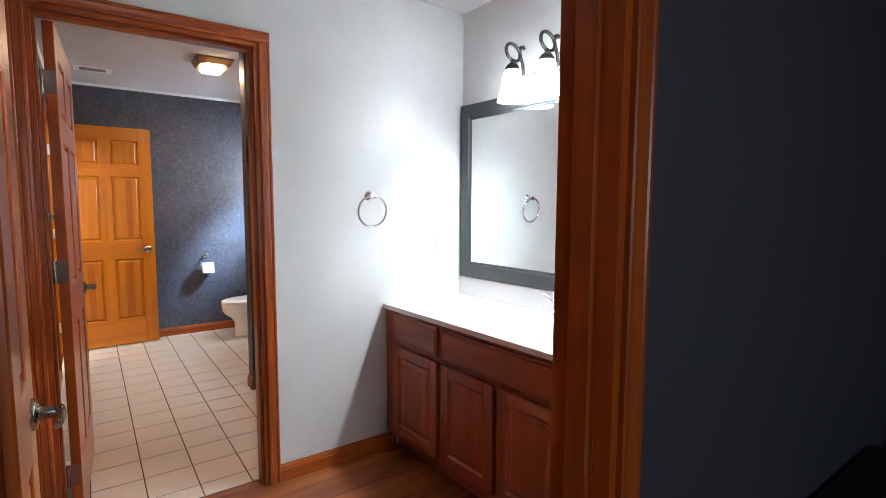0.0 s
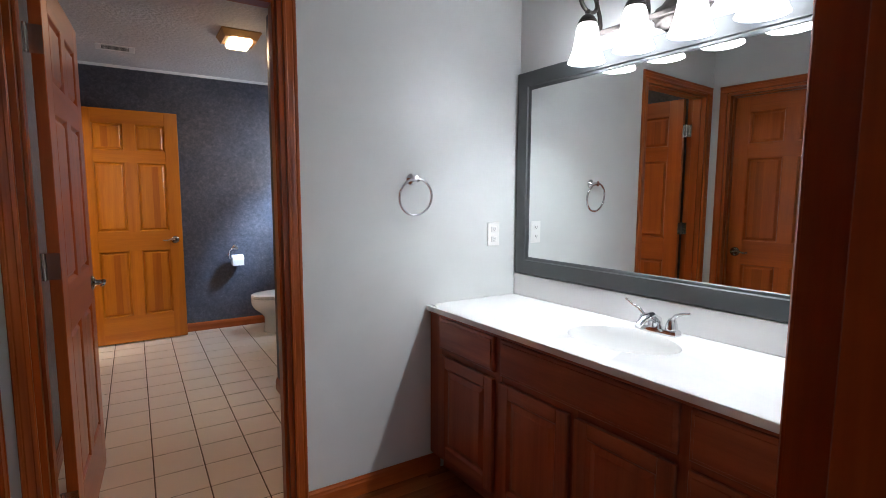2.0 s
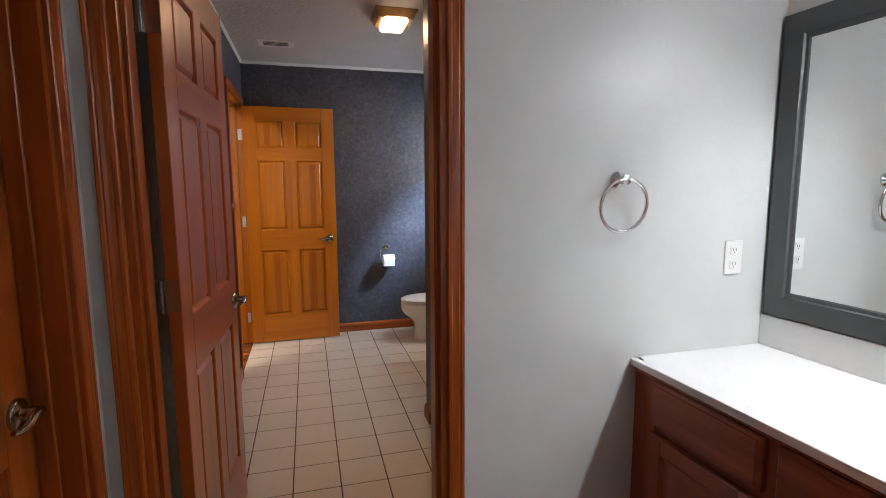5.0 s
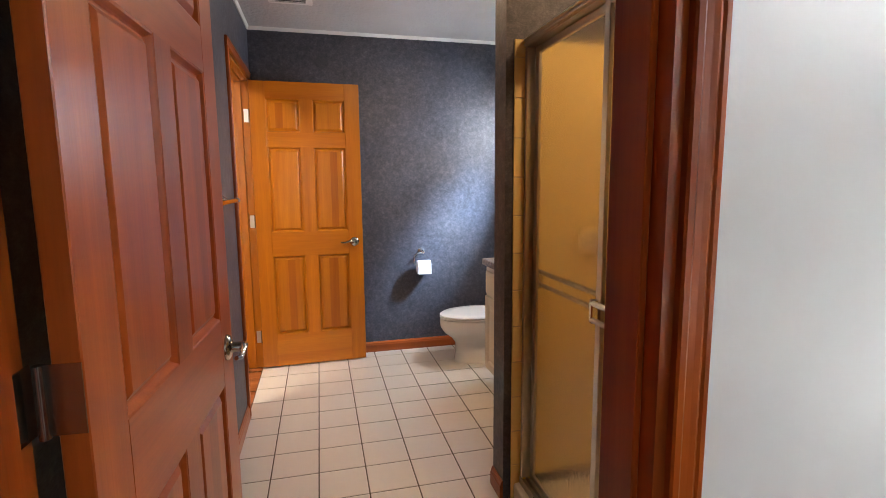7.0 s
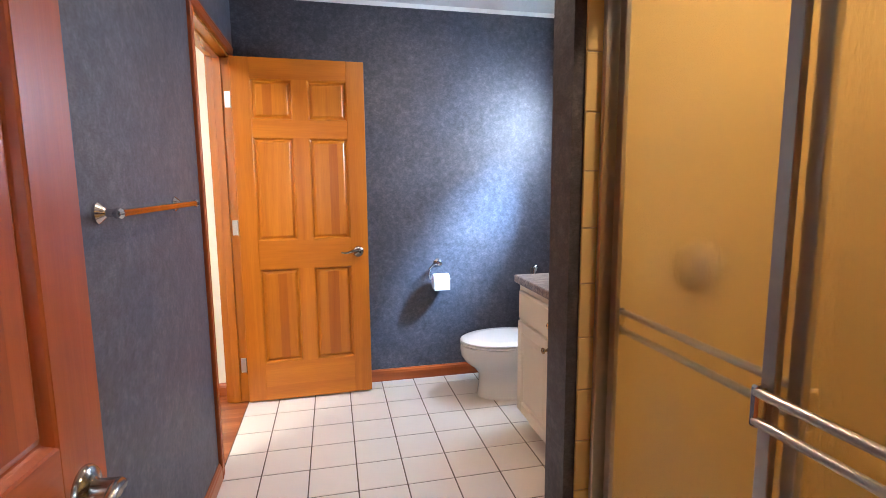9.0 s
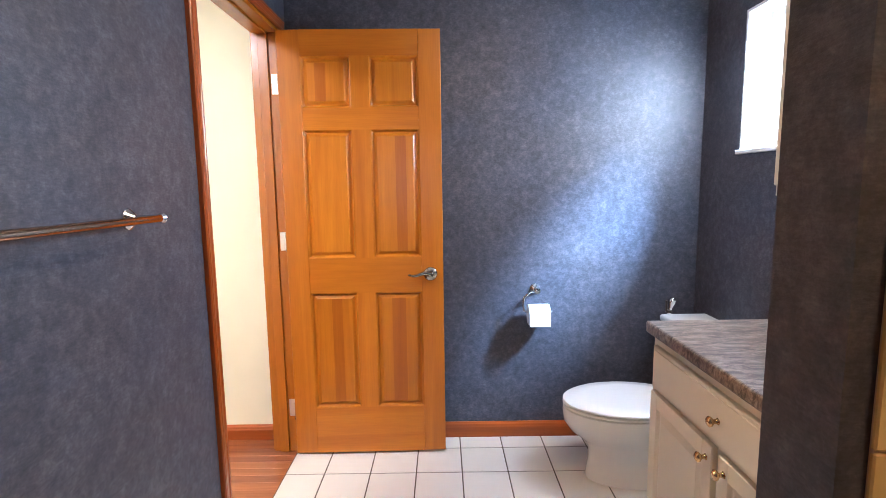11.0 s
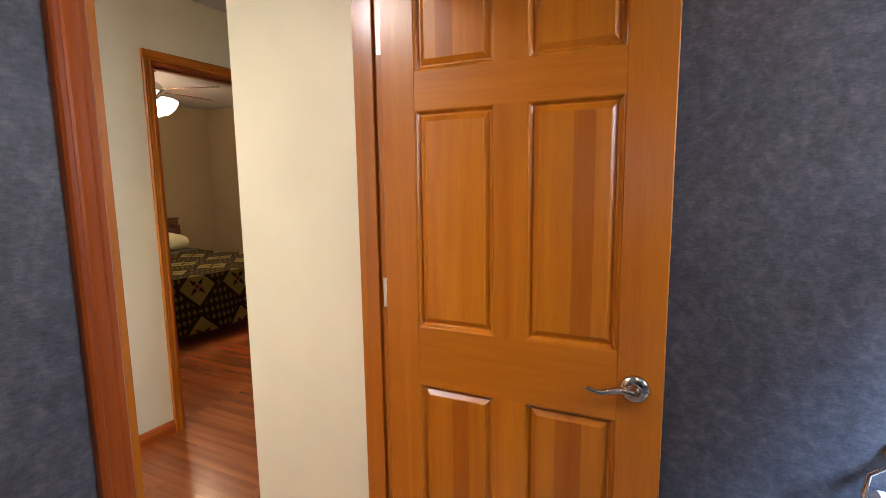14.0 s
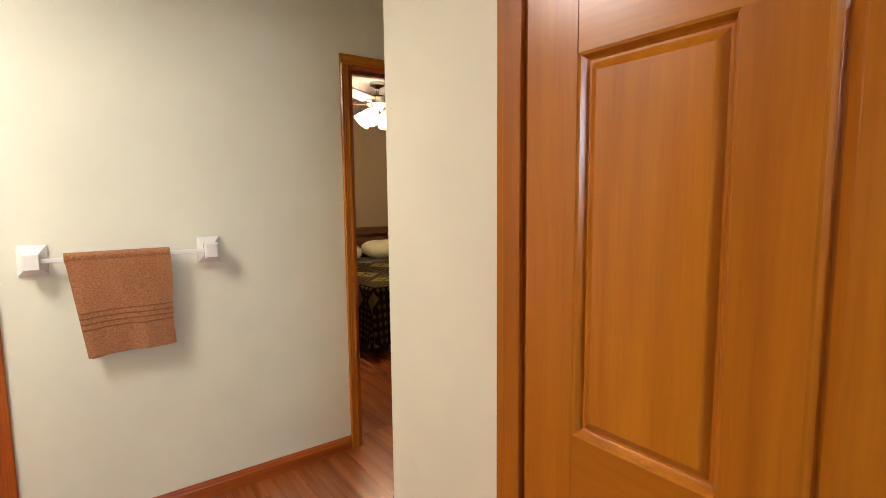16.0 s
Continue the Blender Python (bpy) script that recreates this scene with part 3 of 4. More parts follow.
for x, y0, y1 in ((SX + 0.013, 2.70, PY0 - 0.036), (SX - 0.013, TB + 0.036, 2.755)):
    sash = part("sliding_panel", boxes((x - 0.008, x + 0.008, y0, y0 + 0.028, 0.105, ZT - 0.002), (x - 0.008, x + 0.008, y1 - 0.028, y1, 0.105, ZT - 0.002), (x - 0.008, x + 0.008, y0 + 0.028, y1 - 0.028, 0.105, 0.13), (x - 0.008, x + 0.008, y0 + 0.028, y1 - 0.028, ZT - 0.027, ZT - 0.002), bevel=0.002), M_ALU, shower)
    pane = part("pane", boxes((x - 0.003, x + 0.003, y0 + 0.024, y1 - 0.024, 0.126, ZT - 0.024)), M_GLASS, sash, "pebbled obscure glass")
    pane.visible_shadow = False
    s = -1 if x < SX else 1
    for z in (0.930, 0.980):
        part("towel_rail", tube([(x + s * 0.027, y0 + 0.012, z), (x + s * 0.027, y1 - 0.012, z)], 0.0085, 10), M_ALU, sash, "", True)
    for y in (y0 + 0.012, y1 - 0.012):
        part("rail_bracket", boxes((min(x + s * 0.008, x + s * 0.033), max(x + s * 0.008, x + s * 0.033), y - 0.008, y + 0.008, 0.918, 0.992), bevel=0.004), M_CHROME, sash)
# a column of bullnose tiles on the partition's shower face
strip = thing("tile_column", "column of almond glazed tiles beside the shower frame", "wall tiles", kind="structure")
tile_bm = boxes((PX0 + 0.032, SX + 0.02, PY0 - 0.008, PY0 - 0.001, 0.002, 0.1495), bevel=0.002)
part("tile_bed", boxes((PX0 + 0.033, SX + 0.019, PY0 - 0.005, PY0, 0.0, 1.868)), plain("almond_grout", (0.55, 0.42, 0.24), 0.9), strip)
first = part("tile", tile_bm, M_YTILE, strip)
for k in range(1, 12):
    o = new("tile", first.data)
    o.parent = strip
    o.location = (0, 0, 0.1505 * k)
head_t = boxes((PX0 + 0.032, SX + 0.02, PY0 - 0.009, PY0, 1.808, 1.872), bevel=0.003)
part("tile", head_t, M_YTILE, strip)
valve = thing("shower_valve", "chrome shower valve on the almond tiled wall", "shower valve")
part("escutcheon", lathe([(0.075, 0), (0.075, 0.004), (0.05, 0.012), (0.025, 0.02), (0.025, 0.05), (0.0, 0.052)], Matrix.Translation((1.27, PY0 - 0.012, 1.09)) @ Matrix.Rotation(radians(90), 4, "X")), M_CHROME, valve, "", True)
part("valve_lever", tube([(1.27, PY0 - 0.055, 1.09), (1.27, PY0 - 0.06, 1.05), (1.27, PY0 - 0.065, 1.0)], 0.008), M_CHROME, valve, "", True)

# ---- cabinet builders ----


def raised_front(name, parent, x, y0, y1, z0, z1, mats, panel=True, border=0.052):
    """A cabinet door or drawer front facing -x at plane x."""
    th = 0.019
    if not panel:
        bm = bmesh.new()

        def rect(i, o):
            return [(x - o, y0 + i, z0 + i), (x - o, y1 - i, z0 + i), (x - o, y1 - i, z1 - i), (x - o, y0 + i, z1 - i)]
        loft([rect(0, 0), rect(0, th - 0.008), rect(0.004, th - 0.004), rect(0.012, th - 0.003), rect(0.014, th)], True, bm)
        return part(name, bm, mats[1], parent)
    bm = bmesh.new()
    a0, a1, c0, c1 = y0 + border, y1 - border, z0 + border, z1 - border

    def rect2(i, o):
        return [(x - o, a0 + i, c0 + i), (x - o, a1 - i, c0 + i), (x - o, a1 - i, c1 - i), (x - o, a0 + i, c1 - i)]
    loft([rect2(0, 0), rect2(0, th - 0.001), rect2(0.006, th - 0.008), rect2(0.010, th - 0.010), rect2(0.030, th - 0.004), rect2(0.032, th - 0.003)], True, bm)
    f = part(name, bm, mats[2], parent)
    for ya, yb in ((y0, a0), (a1, y1)):
        part("door_stile", boxes((x - th, x, ya, yb, z0, z1), bevel=0.003), mats[2], f)
    for za, zb in ((z0, c0), (c1, z1)):
        part("door_rail", boxes((x - th, x, a0, a1, za, zb), bevel=0.002), mats[1], f)
    return f


# ---- oak vanity ----
VX = 1.255
vanity = thing("vanity_cabinet", "reddish oak vanity cabinet with raised-panel doors", "cabinet")
ASKEW.add(vanity.name)
part("carcass", boxes((VX + 0.002, VX + 0.02, EW1, TW - 0.002, 0.10, 0.788), (VX + 0.02, WX, EW1, EW1 + 0.018, 0.10, 0.788), (VX + 0.02, WX, TW - 0.02, TW - 0.002, 0.10, 0.788), (VX + 0.02, WX, EW1 + 0.018, TW - 0.02, 0.10, 0.118)), M_CAB[2], vanity)
part("toe_kick", boxes((VX + 0.07, WX, EW1, TW - 0.002, 0, 0.10)), M_CAB[1], vanity)
for y0, y1 in ((1.905, TW - 0.002), (1.492, 1.530), (1.122, 1.148), (0.747, 0.780), (EW1, 0.33)):
    part("face_stile", boxes((VX - 0.004, VX + 0.002, y0, y1, 0.10, 0.788)), M_CAB[2], vanity)
for z0, z1 in ((0.10, 0.135), (0.60, 0.635), (0.772, 0.788)):
    part("face_rail", boxes((VX - 0.002, VX + 0.002, EW1, TW - 0.002, z0, z1)), M_CAB[1], vanity)
CABM = M_CAB
raised_front("drawer_front", vanity, VX - 0.004, 1.530, 1.905, 0.632, 0.774, CABM, False)
raised_front("false_front", vanity, VX - 0.004, 0.780, 1.492, 0.632, 0.774, CABM, False)
raised_front("drawer_front", vanity, VX - 0.004, 0.33, 0.747, 0.632, 0.774, CABM, False)
raised_front("cabinet_door", vanity, VX - 0.004, 1.530, 1.905, 0.13, 0.605, CABM)
raised_front("cabinet_door", vanity, VX - 0.004, 1.148, 1.492, 0.13, 0.605, CABM)
raised_front("cabinet_door", vanity, VX - 0.004, 0.780, 1.122, 0.13, 0.605, CABM)
for z0, z1 in ((0.37, 0.605), (0.13, 0.345)):
    raised_front("drawer_front", vanity, VX - 0.004, 0.33, 0.747, z0, z1, CABM, False)
part("top_moulding", boxes((VX - 0.012, VX + 0.002, EW1, TW - 0.002, 0.776, 0.788), bevel=0.002), M_CAB[1], vanity)

# countertop with an oval basin sunk into it
SY, SXC, RY, RX = 1.17, 1.515, 0.205, 0.150
counter = thing("countertop", "glossy white cultured marble vanity top with moulded oval basin", "countertop")
ASKEW.add(counter.name)
CX0, CZ = 1.228, 0.815
bm = bmesh.new()
N = 64


def outer(i):
    """A point on the top's rim, met by the ray at angle i from the basin's middle."""
    a = 2 * math.pi * i / N
    c, s = math.cos(a), math.sin(a)
    tx = ((WX - SXC) if c > 0 else (CX0 - SXC)) / c if abs(c) > 1e-6 else 1e9
    ty = ((TW - SY) if s > 0 else (EW1 - SY)) / s if abs(s) > 1e-6 else 1e9
    t = min(tx, ty)
    return (SXC + c * t, SY + s * t, CZ)


rings = [[outer(i) for i in range(N)]]
for f, d in ((1.03, 0), (1.0, 0.004), (0.97, 0.03), (0.91, 0.08), (0.76, 0.125), (0.45, 0.146), (0.2, 0.151), (0.1, 0.152)):
    rings.append([(SXC + RX * f * math.cos(2 * math.pi * i / N), SY + RY * f * math.sin(2 * math.pi * i / N), CZ - d) for i in range(N)])
loft(rings, False, bm)
part("basin_top", bm, M_COUNTER, counter, "", True)
part("front_edge", boxes((CX0, CX0 + 0.02, EW1, TW, 0.790, CZ - 0.0005), bevel=0.004, seg=3), M_COUNTER, counter)
part("underside", boxes((CX0 + 0.02, 1.34, EW1, TW, 0.789, 0.80)), M_COUNTER, counter)
part("backsplash", boxes((WX - 0.02, WX, EW1, TW, CZ, 0.925), bevel=0.004, seg=2), M_COUNTER, counter)
part("drain", lathe([(0.022, 0), (0.022, 0.004), (0.012, 0.006), (0.0, 0.003)], Matrix.Translation((SXC, SY, CZ - 0.152)), 20), M_CHROME, counter, "chrome drain", True)

faucet = thing("faucet", "chrome two-handle basin faucet on the vanity top", "faucet")
ASKEW.add(faucet.name)
FX, FY = 1.70, 1.155
bm = bmesh.new()
loft([[(FX + r * 0.030 * math.cos(a), FY + math.copysign(min(abs(math.sin(a)) * 1.4, 1.0), math.sin(a)) * (0.05 + r * 0.032), CZ + h) for a in [2 * math.pi * i / 28 for i in range(28)]] for r, h in ((1.0, 0), (1.0, 0.012), (0.85, 0.02))], True, bm)
part("base_plate", bm, M_CHROME, faucet, "", True)
part("spout", tube([(FX, FY, CZ + 0.015), (FX - 0.005, FY, CZ + 0.045), (FX - 0.04, FY, CZ + 0.066), (FX - 0.085, FY, CZ + 0.058), (FX - 0.115, FY, CZ + 0.040)], lambda f: 0.019 - 0.007 * f, 14), M_CHROME, faucet, "", True)
for s in (-1, 1):
    y = FY + s * 0.055
    h = part("handle_hub", lathe([(0.022, 0.018), (0.021, 0.034), (0.016, 0.050), (0.010, 0.062), (0.0, 0.064)], Matrix.Translation((FX, y, CZ)), 18), M_CHROME, faucet, "", True)
    part("handle_lever", tube([(FX - 0.002, y, CZ + 0.052), (FX - 0.008, y + s * 0.018, CZ + 0.075), (FX - 0.012, y + s * 0.045, CZ + 0.088), (FX - 0.014, y + s * 0.075, CZ + 0.094 + 0.012 * (s > 0))], lambda f: 0.008 - 0.004 * f, 10), M_CHROME, h, "", True)

# framed mirror
mirror = thing("mirror", "wide wall mirror in a slate-grey painted frame", "mirror")
ASKEW.add(mirror.name)
MY0, MY1, MZ0, MZ1 = 0.36, 1.992, 0.928, 1.916
part("glass", boxes((WX - 0.012, WX - 0.004, MY0 + 0.05, MY1 - 0.05, MZ0 + 0.05, MZ1 - 0.05)), M_MIRROR, mirror, "silvered glass")
FRAME = [(0, 0.004), (0, 0.018), (0.004, 0.024), (0.070, 0.024), (0.074, 0.017), (0.084, 0.016), (0.088, 0.012), (0.088, 0.004)]
for nm, z, s in (("frame_bottom", MZ0, 1), ("frame_top", MZ1, -1)):
    rg = []
    for y, e in ((MY0, 1), (MY1, -1)):
        rg.append([(WX - o, y + e * a, z + s * a) for a, o in FRAME])
    part(nm, loft(rg), M_FRAME, mirror)
for y, e in ((MY0, 1), (MY1, -1)):
    rg = []
    for z, s in ((MZ0, 1), (MZ1, -1)):
        rg.append([(WX - o, y + e * a, z + s * a) for a, o in FRAME])
    part("frame_side", loft(rg), M_FRAME, mirror)

# vanity light with four shades
light = thing("vanity_light", "dark bronze vanity light with four lit frosted shades", "wall lamp")
ASKEW.add(light.name)
LZ, LXS = 2.022, 1.655
part("bar", boxes((WX - 0.05, WX - 0.032, SHADE_Y[-1] - 0.02, SHADE_Y[0] + 0.02, LZ - 0.055, LZ - 0.033), bevel=0.004), M_BRONZE, light)
yc = sum(SHADE_Y) / 4
rg = []
for r, o in ((1.0, 0.0), (1.0, 0.010), (0.86, 0.022), (0.6, 0.030), (0.3, 0.034)):
    rg.append([(WX - o, yc + 0.11 * r * math.cos(a) * (1 + 0.04 * math.cos(12 * a)), LZ - 0.044 + 0.062 * r * math.sin(a) * (1 + 0.04 * math.cos(12 * a))) for a in [2 * math.pi * i / 72 for i in range(72)]])
part("back_plate", loft(rg), M_BRONZE, light, "ribbed oval back plate", True)
for y in SHADE_Y:
    # scroll arm: rises from the bar, curls at the wall side and loops over the shade
    ctrl = [(WX - 0.042, y, LZ - 0.045), (WX - 0.040, y, LZ - 0.015), (WX - 0.046, y, LZ + 0.02), (WX - 0.060, y, LZ + 0.05), (WX - 0.068, y, LZ + 0.075), (WX - 0.062, y, LZ + 0.098), (WX - 0.046, y, LZ + 0.104), (WX - 0.036, y, LZ + 0.095)]
    arm = part("arm", tube(ctrl, 0.0085, 10), M_BRONZE, light, "", True)
    loop = [(LXS + 0.004 + 0.046 * math.cos(a), y - 0.004 * math.sin(a), LZ + 0.066 + 0.036 * math.sin(a) - 0.012 * math.cos(a)) for a in [math.radians(-92 + 12 * i) for i in range(31)]]
    part("scroll", tube(loop, 0.0085, 10), M_BRONZE, arm, "", True)
    part("cap", lathe([(0.008, 0.034), (0.012, 0.026), (0.010, 0.018), (0.024, 0.008), (0.034, -0.006), (0.034, -0.010), (0.037, -0.013), (0.037, -0.018), (0.03, -0.022)], Matrix.Translation((LXS, y, LZ)), 20), M_BRONZE, light, "", True)
    part("shade", lathe([(0.034, -0.02), (0.041, -0.04), (0.047, -0.08), (0.054, -0.12), (0.066, -0.156), (0.072, -0.168), (0.069, -0.168), (0.050, -0.12), (0.042, -0.08), (0.034, -0.04)], Matrix.Translation((LXS, y, LZ)), 28), M_SHADE, light, "lit frosted glass bell shade", True)

# towel ring and outlet on the grey wall
tr = thing("towel_ring", "chrome towel ring on the pale grey wall", "towel ring")
TRX, TRZ = 1.152, 1.390
part("wall_plate", lathe([(0.026, 0), (0.026, 0.006), (0.018, 0.014), (0.012, 0.02), (0.012, 0.045), (0.015, 0.052), (0.0, 0.056)], Matrix.Translation((TRX, TW, TRZ)) @ Matrix.Rotation(radians(90), 4, "X")), M_CHROME, tr, "", True)
part("ring", ring((TRX, TW - 0.040, TRZ - 0.078), (0, 1, 0.12), 0.080, 0.0058), M_CHROME, tr, "", True)
ol = thing("outlet", "white double power outlet plate on the grey wall", "power outlet")
OX, OZ = 1.612, 1.13
part("plate", boxes((OX - 0.036, OX + 0.036, TW - 0.006, TW, OZ - 0.058, OZ + 0.058), bevel=0.003, seg=2), M_PLATE, ol)
for dz in (-0.024, 0.024):
    so = part("socket", boxes((OX - 0.016, OX + 0.016, TW - 0.0085, TW - 0.004, OZ + dz - 0.014, OZ + dz + 0.014), bevel=0.002), M_PLATE, ol)
    for dx in (-0.006, 0.006):
        part("slot", boxes((OX + dx - 0.001, OX + dx + 0.001, TW - 0.0092, TW - 0.008, OZ + dz - 0.002, OZ + dz + 0.007)), M_BLACK, so)
    part("slot", lathe([(0.002, 0), (0.002, 0.001)], Matrix.Translation((OX, TW - 0.0082, OZ + dz - 0.007)) @ Matrix.Rotation(radians(90), 4, "X"), 8), M_BLACK, so)

# strike plates on door frames
for nm, lots in (("strike_entry", [(E1 - 0.0195, E1 - 0.017, 0.165, 0.225, 0.885, 0.955)]), ("strike_hall", [(LX - 0.028, LX - 0.002, H0 + 0.017, H0 + 0.0195, 0.90, 0.96)])):
    sp = thing(nm, "satin nickel latch strike plate on a door frame", "strike plate")
    sp.name = "strike_plate"
    part("plate", boxes(*lots), M_NICKEL, sp)
    b0 = lots[0]
    if nm == "strike_entry":
        part("hole", boxes((b0[0] - 0.0008, b0[0], b0[2] + 0.018, b0[3] - 0.018, b0[4] + 0.018, b0[5] - 0.018)), M_BLACK, sp)
    else:
        part("hole", boxes((b0[0] + 0.006, b0[1] - 0.006, b0[3], b0[3] + 0.0008, b0[4] + 0.012, b0[5] - 0.012)), M_BLACK, sp)

# dark chest standing in the dark room
chest = thing("chest", "nearly black wooden low chest against the dark wall", "chest")
M_CHEST = [wood("dark_chest_wood_" + a, (0.012, 0.006, 0.004), (0.03, 0.012, 0.007), i, 0.4) for i, a in enumerate("xyz")]
part("body", boxes((1.52, 2.05, -0.30, 0.11, 0.08, 0.52), bevel=0.006), M_CHEST[2], chest)
part("lid", boxes((1.50, 2.07, -0.32, 0.12, 0.52, 0.55), bevel=0.008, seg=2), M_CHEST[0], chest)
for x in (1.55, 2.02):
    for y in (-0.27, 0.08):
        part("foot", boxes((x - 0.025, x + 0.025, y - 0.025, y + 0.025, 0, 0.08)), M_CHEST[2], chest)

# ---- bathroom things ----
# window
win = thing("window_1", "small bright window with a white frame and sill", "window", kind="structure")
for lots in ([(WX, WX + 0.155, WY0, WY0 + 0.012, WZ0, WZ1)], [(WX, WX + 0.155, WY1 - 0.012, WY1, WZ0, WZ1)], [(WX, WX + 0.155, WY0 + 0.012, WY1 - 0.012, WZ1 - 0.012, WZ1)]):
    part("reveal", boxes(*lots), M_WHITE, win)
part("window_sill", boxes((WX - 0.016, WX + 0.155, WY0 - 0.006, WY1 + 0.006, WZ0 - 0.004, WZ0 + 0.014), bevel=0.003), M_WHITE, win)
for lots in ([(WX + 0.10, WX + 0.135, WY0 + 0.012, WY0 + 0.045, WZ0 + 0.014, WZ1 - 0.012)], [(WX + 0.10, WX + 0.135, WY1 - 0.045, WY1 - 0.012, WZ0 + 0.014, WZ1 - 0.012)],
             [(WX + 0.10, WX + 0.135, WY0 + 0.045, WY1 - 0.045, WZ0 + 0.014, WZ0 + 0.05)], [(WX + 0.10, WX + 0.135, WY0 + 0.045, WY1 - 0.045, WZ1 - 0.047, WZ1 - 0.012)]):
    part("window_frame", boxes(*lots, bevel=0.003), M_WHITE, win)

tagged(part("backdrop", boxes((1.95, 9.0, 8.0, 8.02, -1.0, 7.0)), M_SKY), "pale bright overcast distance outside the window", "backdrop", kind="structure")
# cream vanity with a stone-look top
M2 = [M_CABWHITE] * 3
V2X, V2Y0, V2Y1 = 1.225, PY1, 4.535
van2 = thing("bath_vanity", "cream painted bathroom vanity cabinet with brass knobs", "cabinet")
part("carcass", boxes((V2X, WX, V2Y0, V2Y1, 0.09, 0.80)), M_CABWHITE, van2)
part("toe_kick", boxes((V2X + 0.06, WX, V2Y0, V2Y1 - 0.01, 0, 0.09)), M_CABWHITE, van2)
raised_front("drawer_front", van2, V2X, 3.66, 4.51, 0.615, 0.765, M2, False)
raised_front("cabinet_door", van2, V2X, 4.105, 4.51, 0.11, 0.602, M2)
raised_front("cabinet_door", van2, V2X, 3.66, 4.075, 0.11, 0.602, M2)
raised_front("cabinet_door", van2, V2X, 3.42, 3.63, 0.11, 0.765, M2, True, 0.045)
for y, z in ((4.085, 0.69), (4.135, 0.56), (4.045, 0.56)):
    part("knob", lathe([(0.010, 0), (0.007, 0.004), (0.006, 0.012), (0.014, 0.019), (0.015, 0.024), (0.010, 0.029), (0.0, 0.030)], Matrix.Translation((V2X - 0.019, y, z)) @ Matrix.Rotation(radians(-90), 4, "Y"), 16), plain("aged_brass", (0.55, 0.40, 0.20), 0.25, 1.0), van2, "small brass knob", True)

m, n, l, b = base("streaked_stone_laminate", 0.3)
v = coords(n, l, (5, 20, 12))
f1 = noise_tex(n, l, v, 2.4, 8, 0.78, 0.7)
f2 = noise_tex(n, l, coords(n, l, (6, 42, 20)), 3.0, 5, 0.7)
c1 = ramp(n, l, f1, [(0.36, (0.035, 0.026, 0.020)), (0.45, (0.13, 0.095, 0.072)), (0.54, (0.29, 0.225, 0.175)), (0.68, (0.48, 0.42, 0.35))])
l.new(mix(n, l, c1, ramp(n, l, f2, [(0.35, (0.6, 0.55, 0.5)), (0.6, (1, 1, 1))]), 0.6, "MULTIPLY"), b.inputs["Base Color"])
M_STONE = m
top2 = thing("countertop", "brown and grey streaked stone-look vanity top", "countertop")
part("slab", boxes((V2X - 0.028, WX, V2Y0, V2Y1 + 0.018, 0.80, 0.842), bevel=0.008, seg=3), M_STONE, top2)

# wall cabinet over the vanity
wc = thing("wall_cabinet", "cream painted wall cabinet with raised-panel doors", "cabinet")
part("carcass", boxes((1.60, WX, V2Y0, 4.505, 1.283, 2.10), bevel=0.002), M_CABWHITE, wc)
for y0, y1 in ((4.07, 4.49), (3.62, 4.05)):
    raised_front("cabinet_door", wc, 1.60, y0, y1, 1.318, 2.08, M2)

# toilet
wcl = thing("toilet", "white ceramic toilet with a closed lid against the wall", "toilet")
TY = 4.955


def oval(cx, rx, ry, z, k=36, egg=0.0):
    z *= 0.865
    return [(cx + 0.018 + rx * math.cos(a), TY + ry * math.sin(a) * (1 + egg * math.cos(a)), z) for a in [2 * math.pi * i / k for i in range(k)]]


part("bowl", loft([oval(1.33, 0.235, 0.125, 0.0), oval(1.33, 0.232, 0.122, 0.03), oval(1.33, 0.222, 0.112, 0.10), oval(1.325, 0.220, 0.112, 0.17), oval(1.31, 0.235, 0.128, 0.215), oval(1.285, 0.262, 0.158, 0.26), oval(1.272, 0.278, 0.178, 0.31), oval(1.27, 0.282, 0.184, 0.36), oval(1.27, 0.280, 0.183, 0.385), oval(1.27, 0.27, 0.175, 0.392)]), M_CERAMIC, wcl, "", True)
part("pedestal_back", boxes((1.38, 1.74, TY - 0.115, TY + 0.115, 0.0, 0.334), bevel=0.03, seg=3), M_CERAMIC, wcl, "", True)
part("seat", loft([oval(1.272, 0.276, 0.182, 0.3925), oval(1.272, 0.284, 0.188, 0.397), oval(1.272, 0.284, 0.188, 0.407), oval(1.272, 0.278, 0.183, 0.411)]), M_CERAMIC, wcl, "", True)
part("lid", loft([oval(1.274, 0.276, 0.182, 0.4115), oval(1.274, 0.286, 0.190, 0.417), oval(1.274, 0.285, 0.189, 0.424), oval(1.276, 0.272, 0.180, 0.432), oval(1.28, 0.20, 0.13, 0.437)]), M_CERAMIC, wcl, "", True)
part("tank", boxes((1.545, 1.755, TY - 0.225, TY + 0.225, 0.345, 0.66), bevel=0.025, seg=4), M_CERAMIC, wcl, "", True)
part("tank_lid", boxes((1.53, 1.762, TY - 0.24, TY + 0.24, 0.66, 0.695), bevel=0.014, seg=3), M_CERAMIC, wcl, "", True)
part("flush_lever", tube([(1.545, TY + 0.17, 0.61), (1.525, TY + 0.17, 0.61), (1.52, TY + 0.12, 0.602), (1.52, TY + 0.09, 0.60)], 0.006), M_CHROME, wcl, "chrome flush lever", True)
sp = thing("hand_sprayer", "chrome hand sprayer with hose beside the toilet tank", "sprayer")
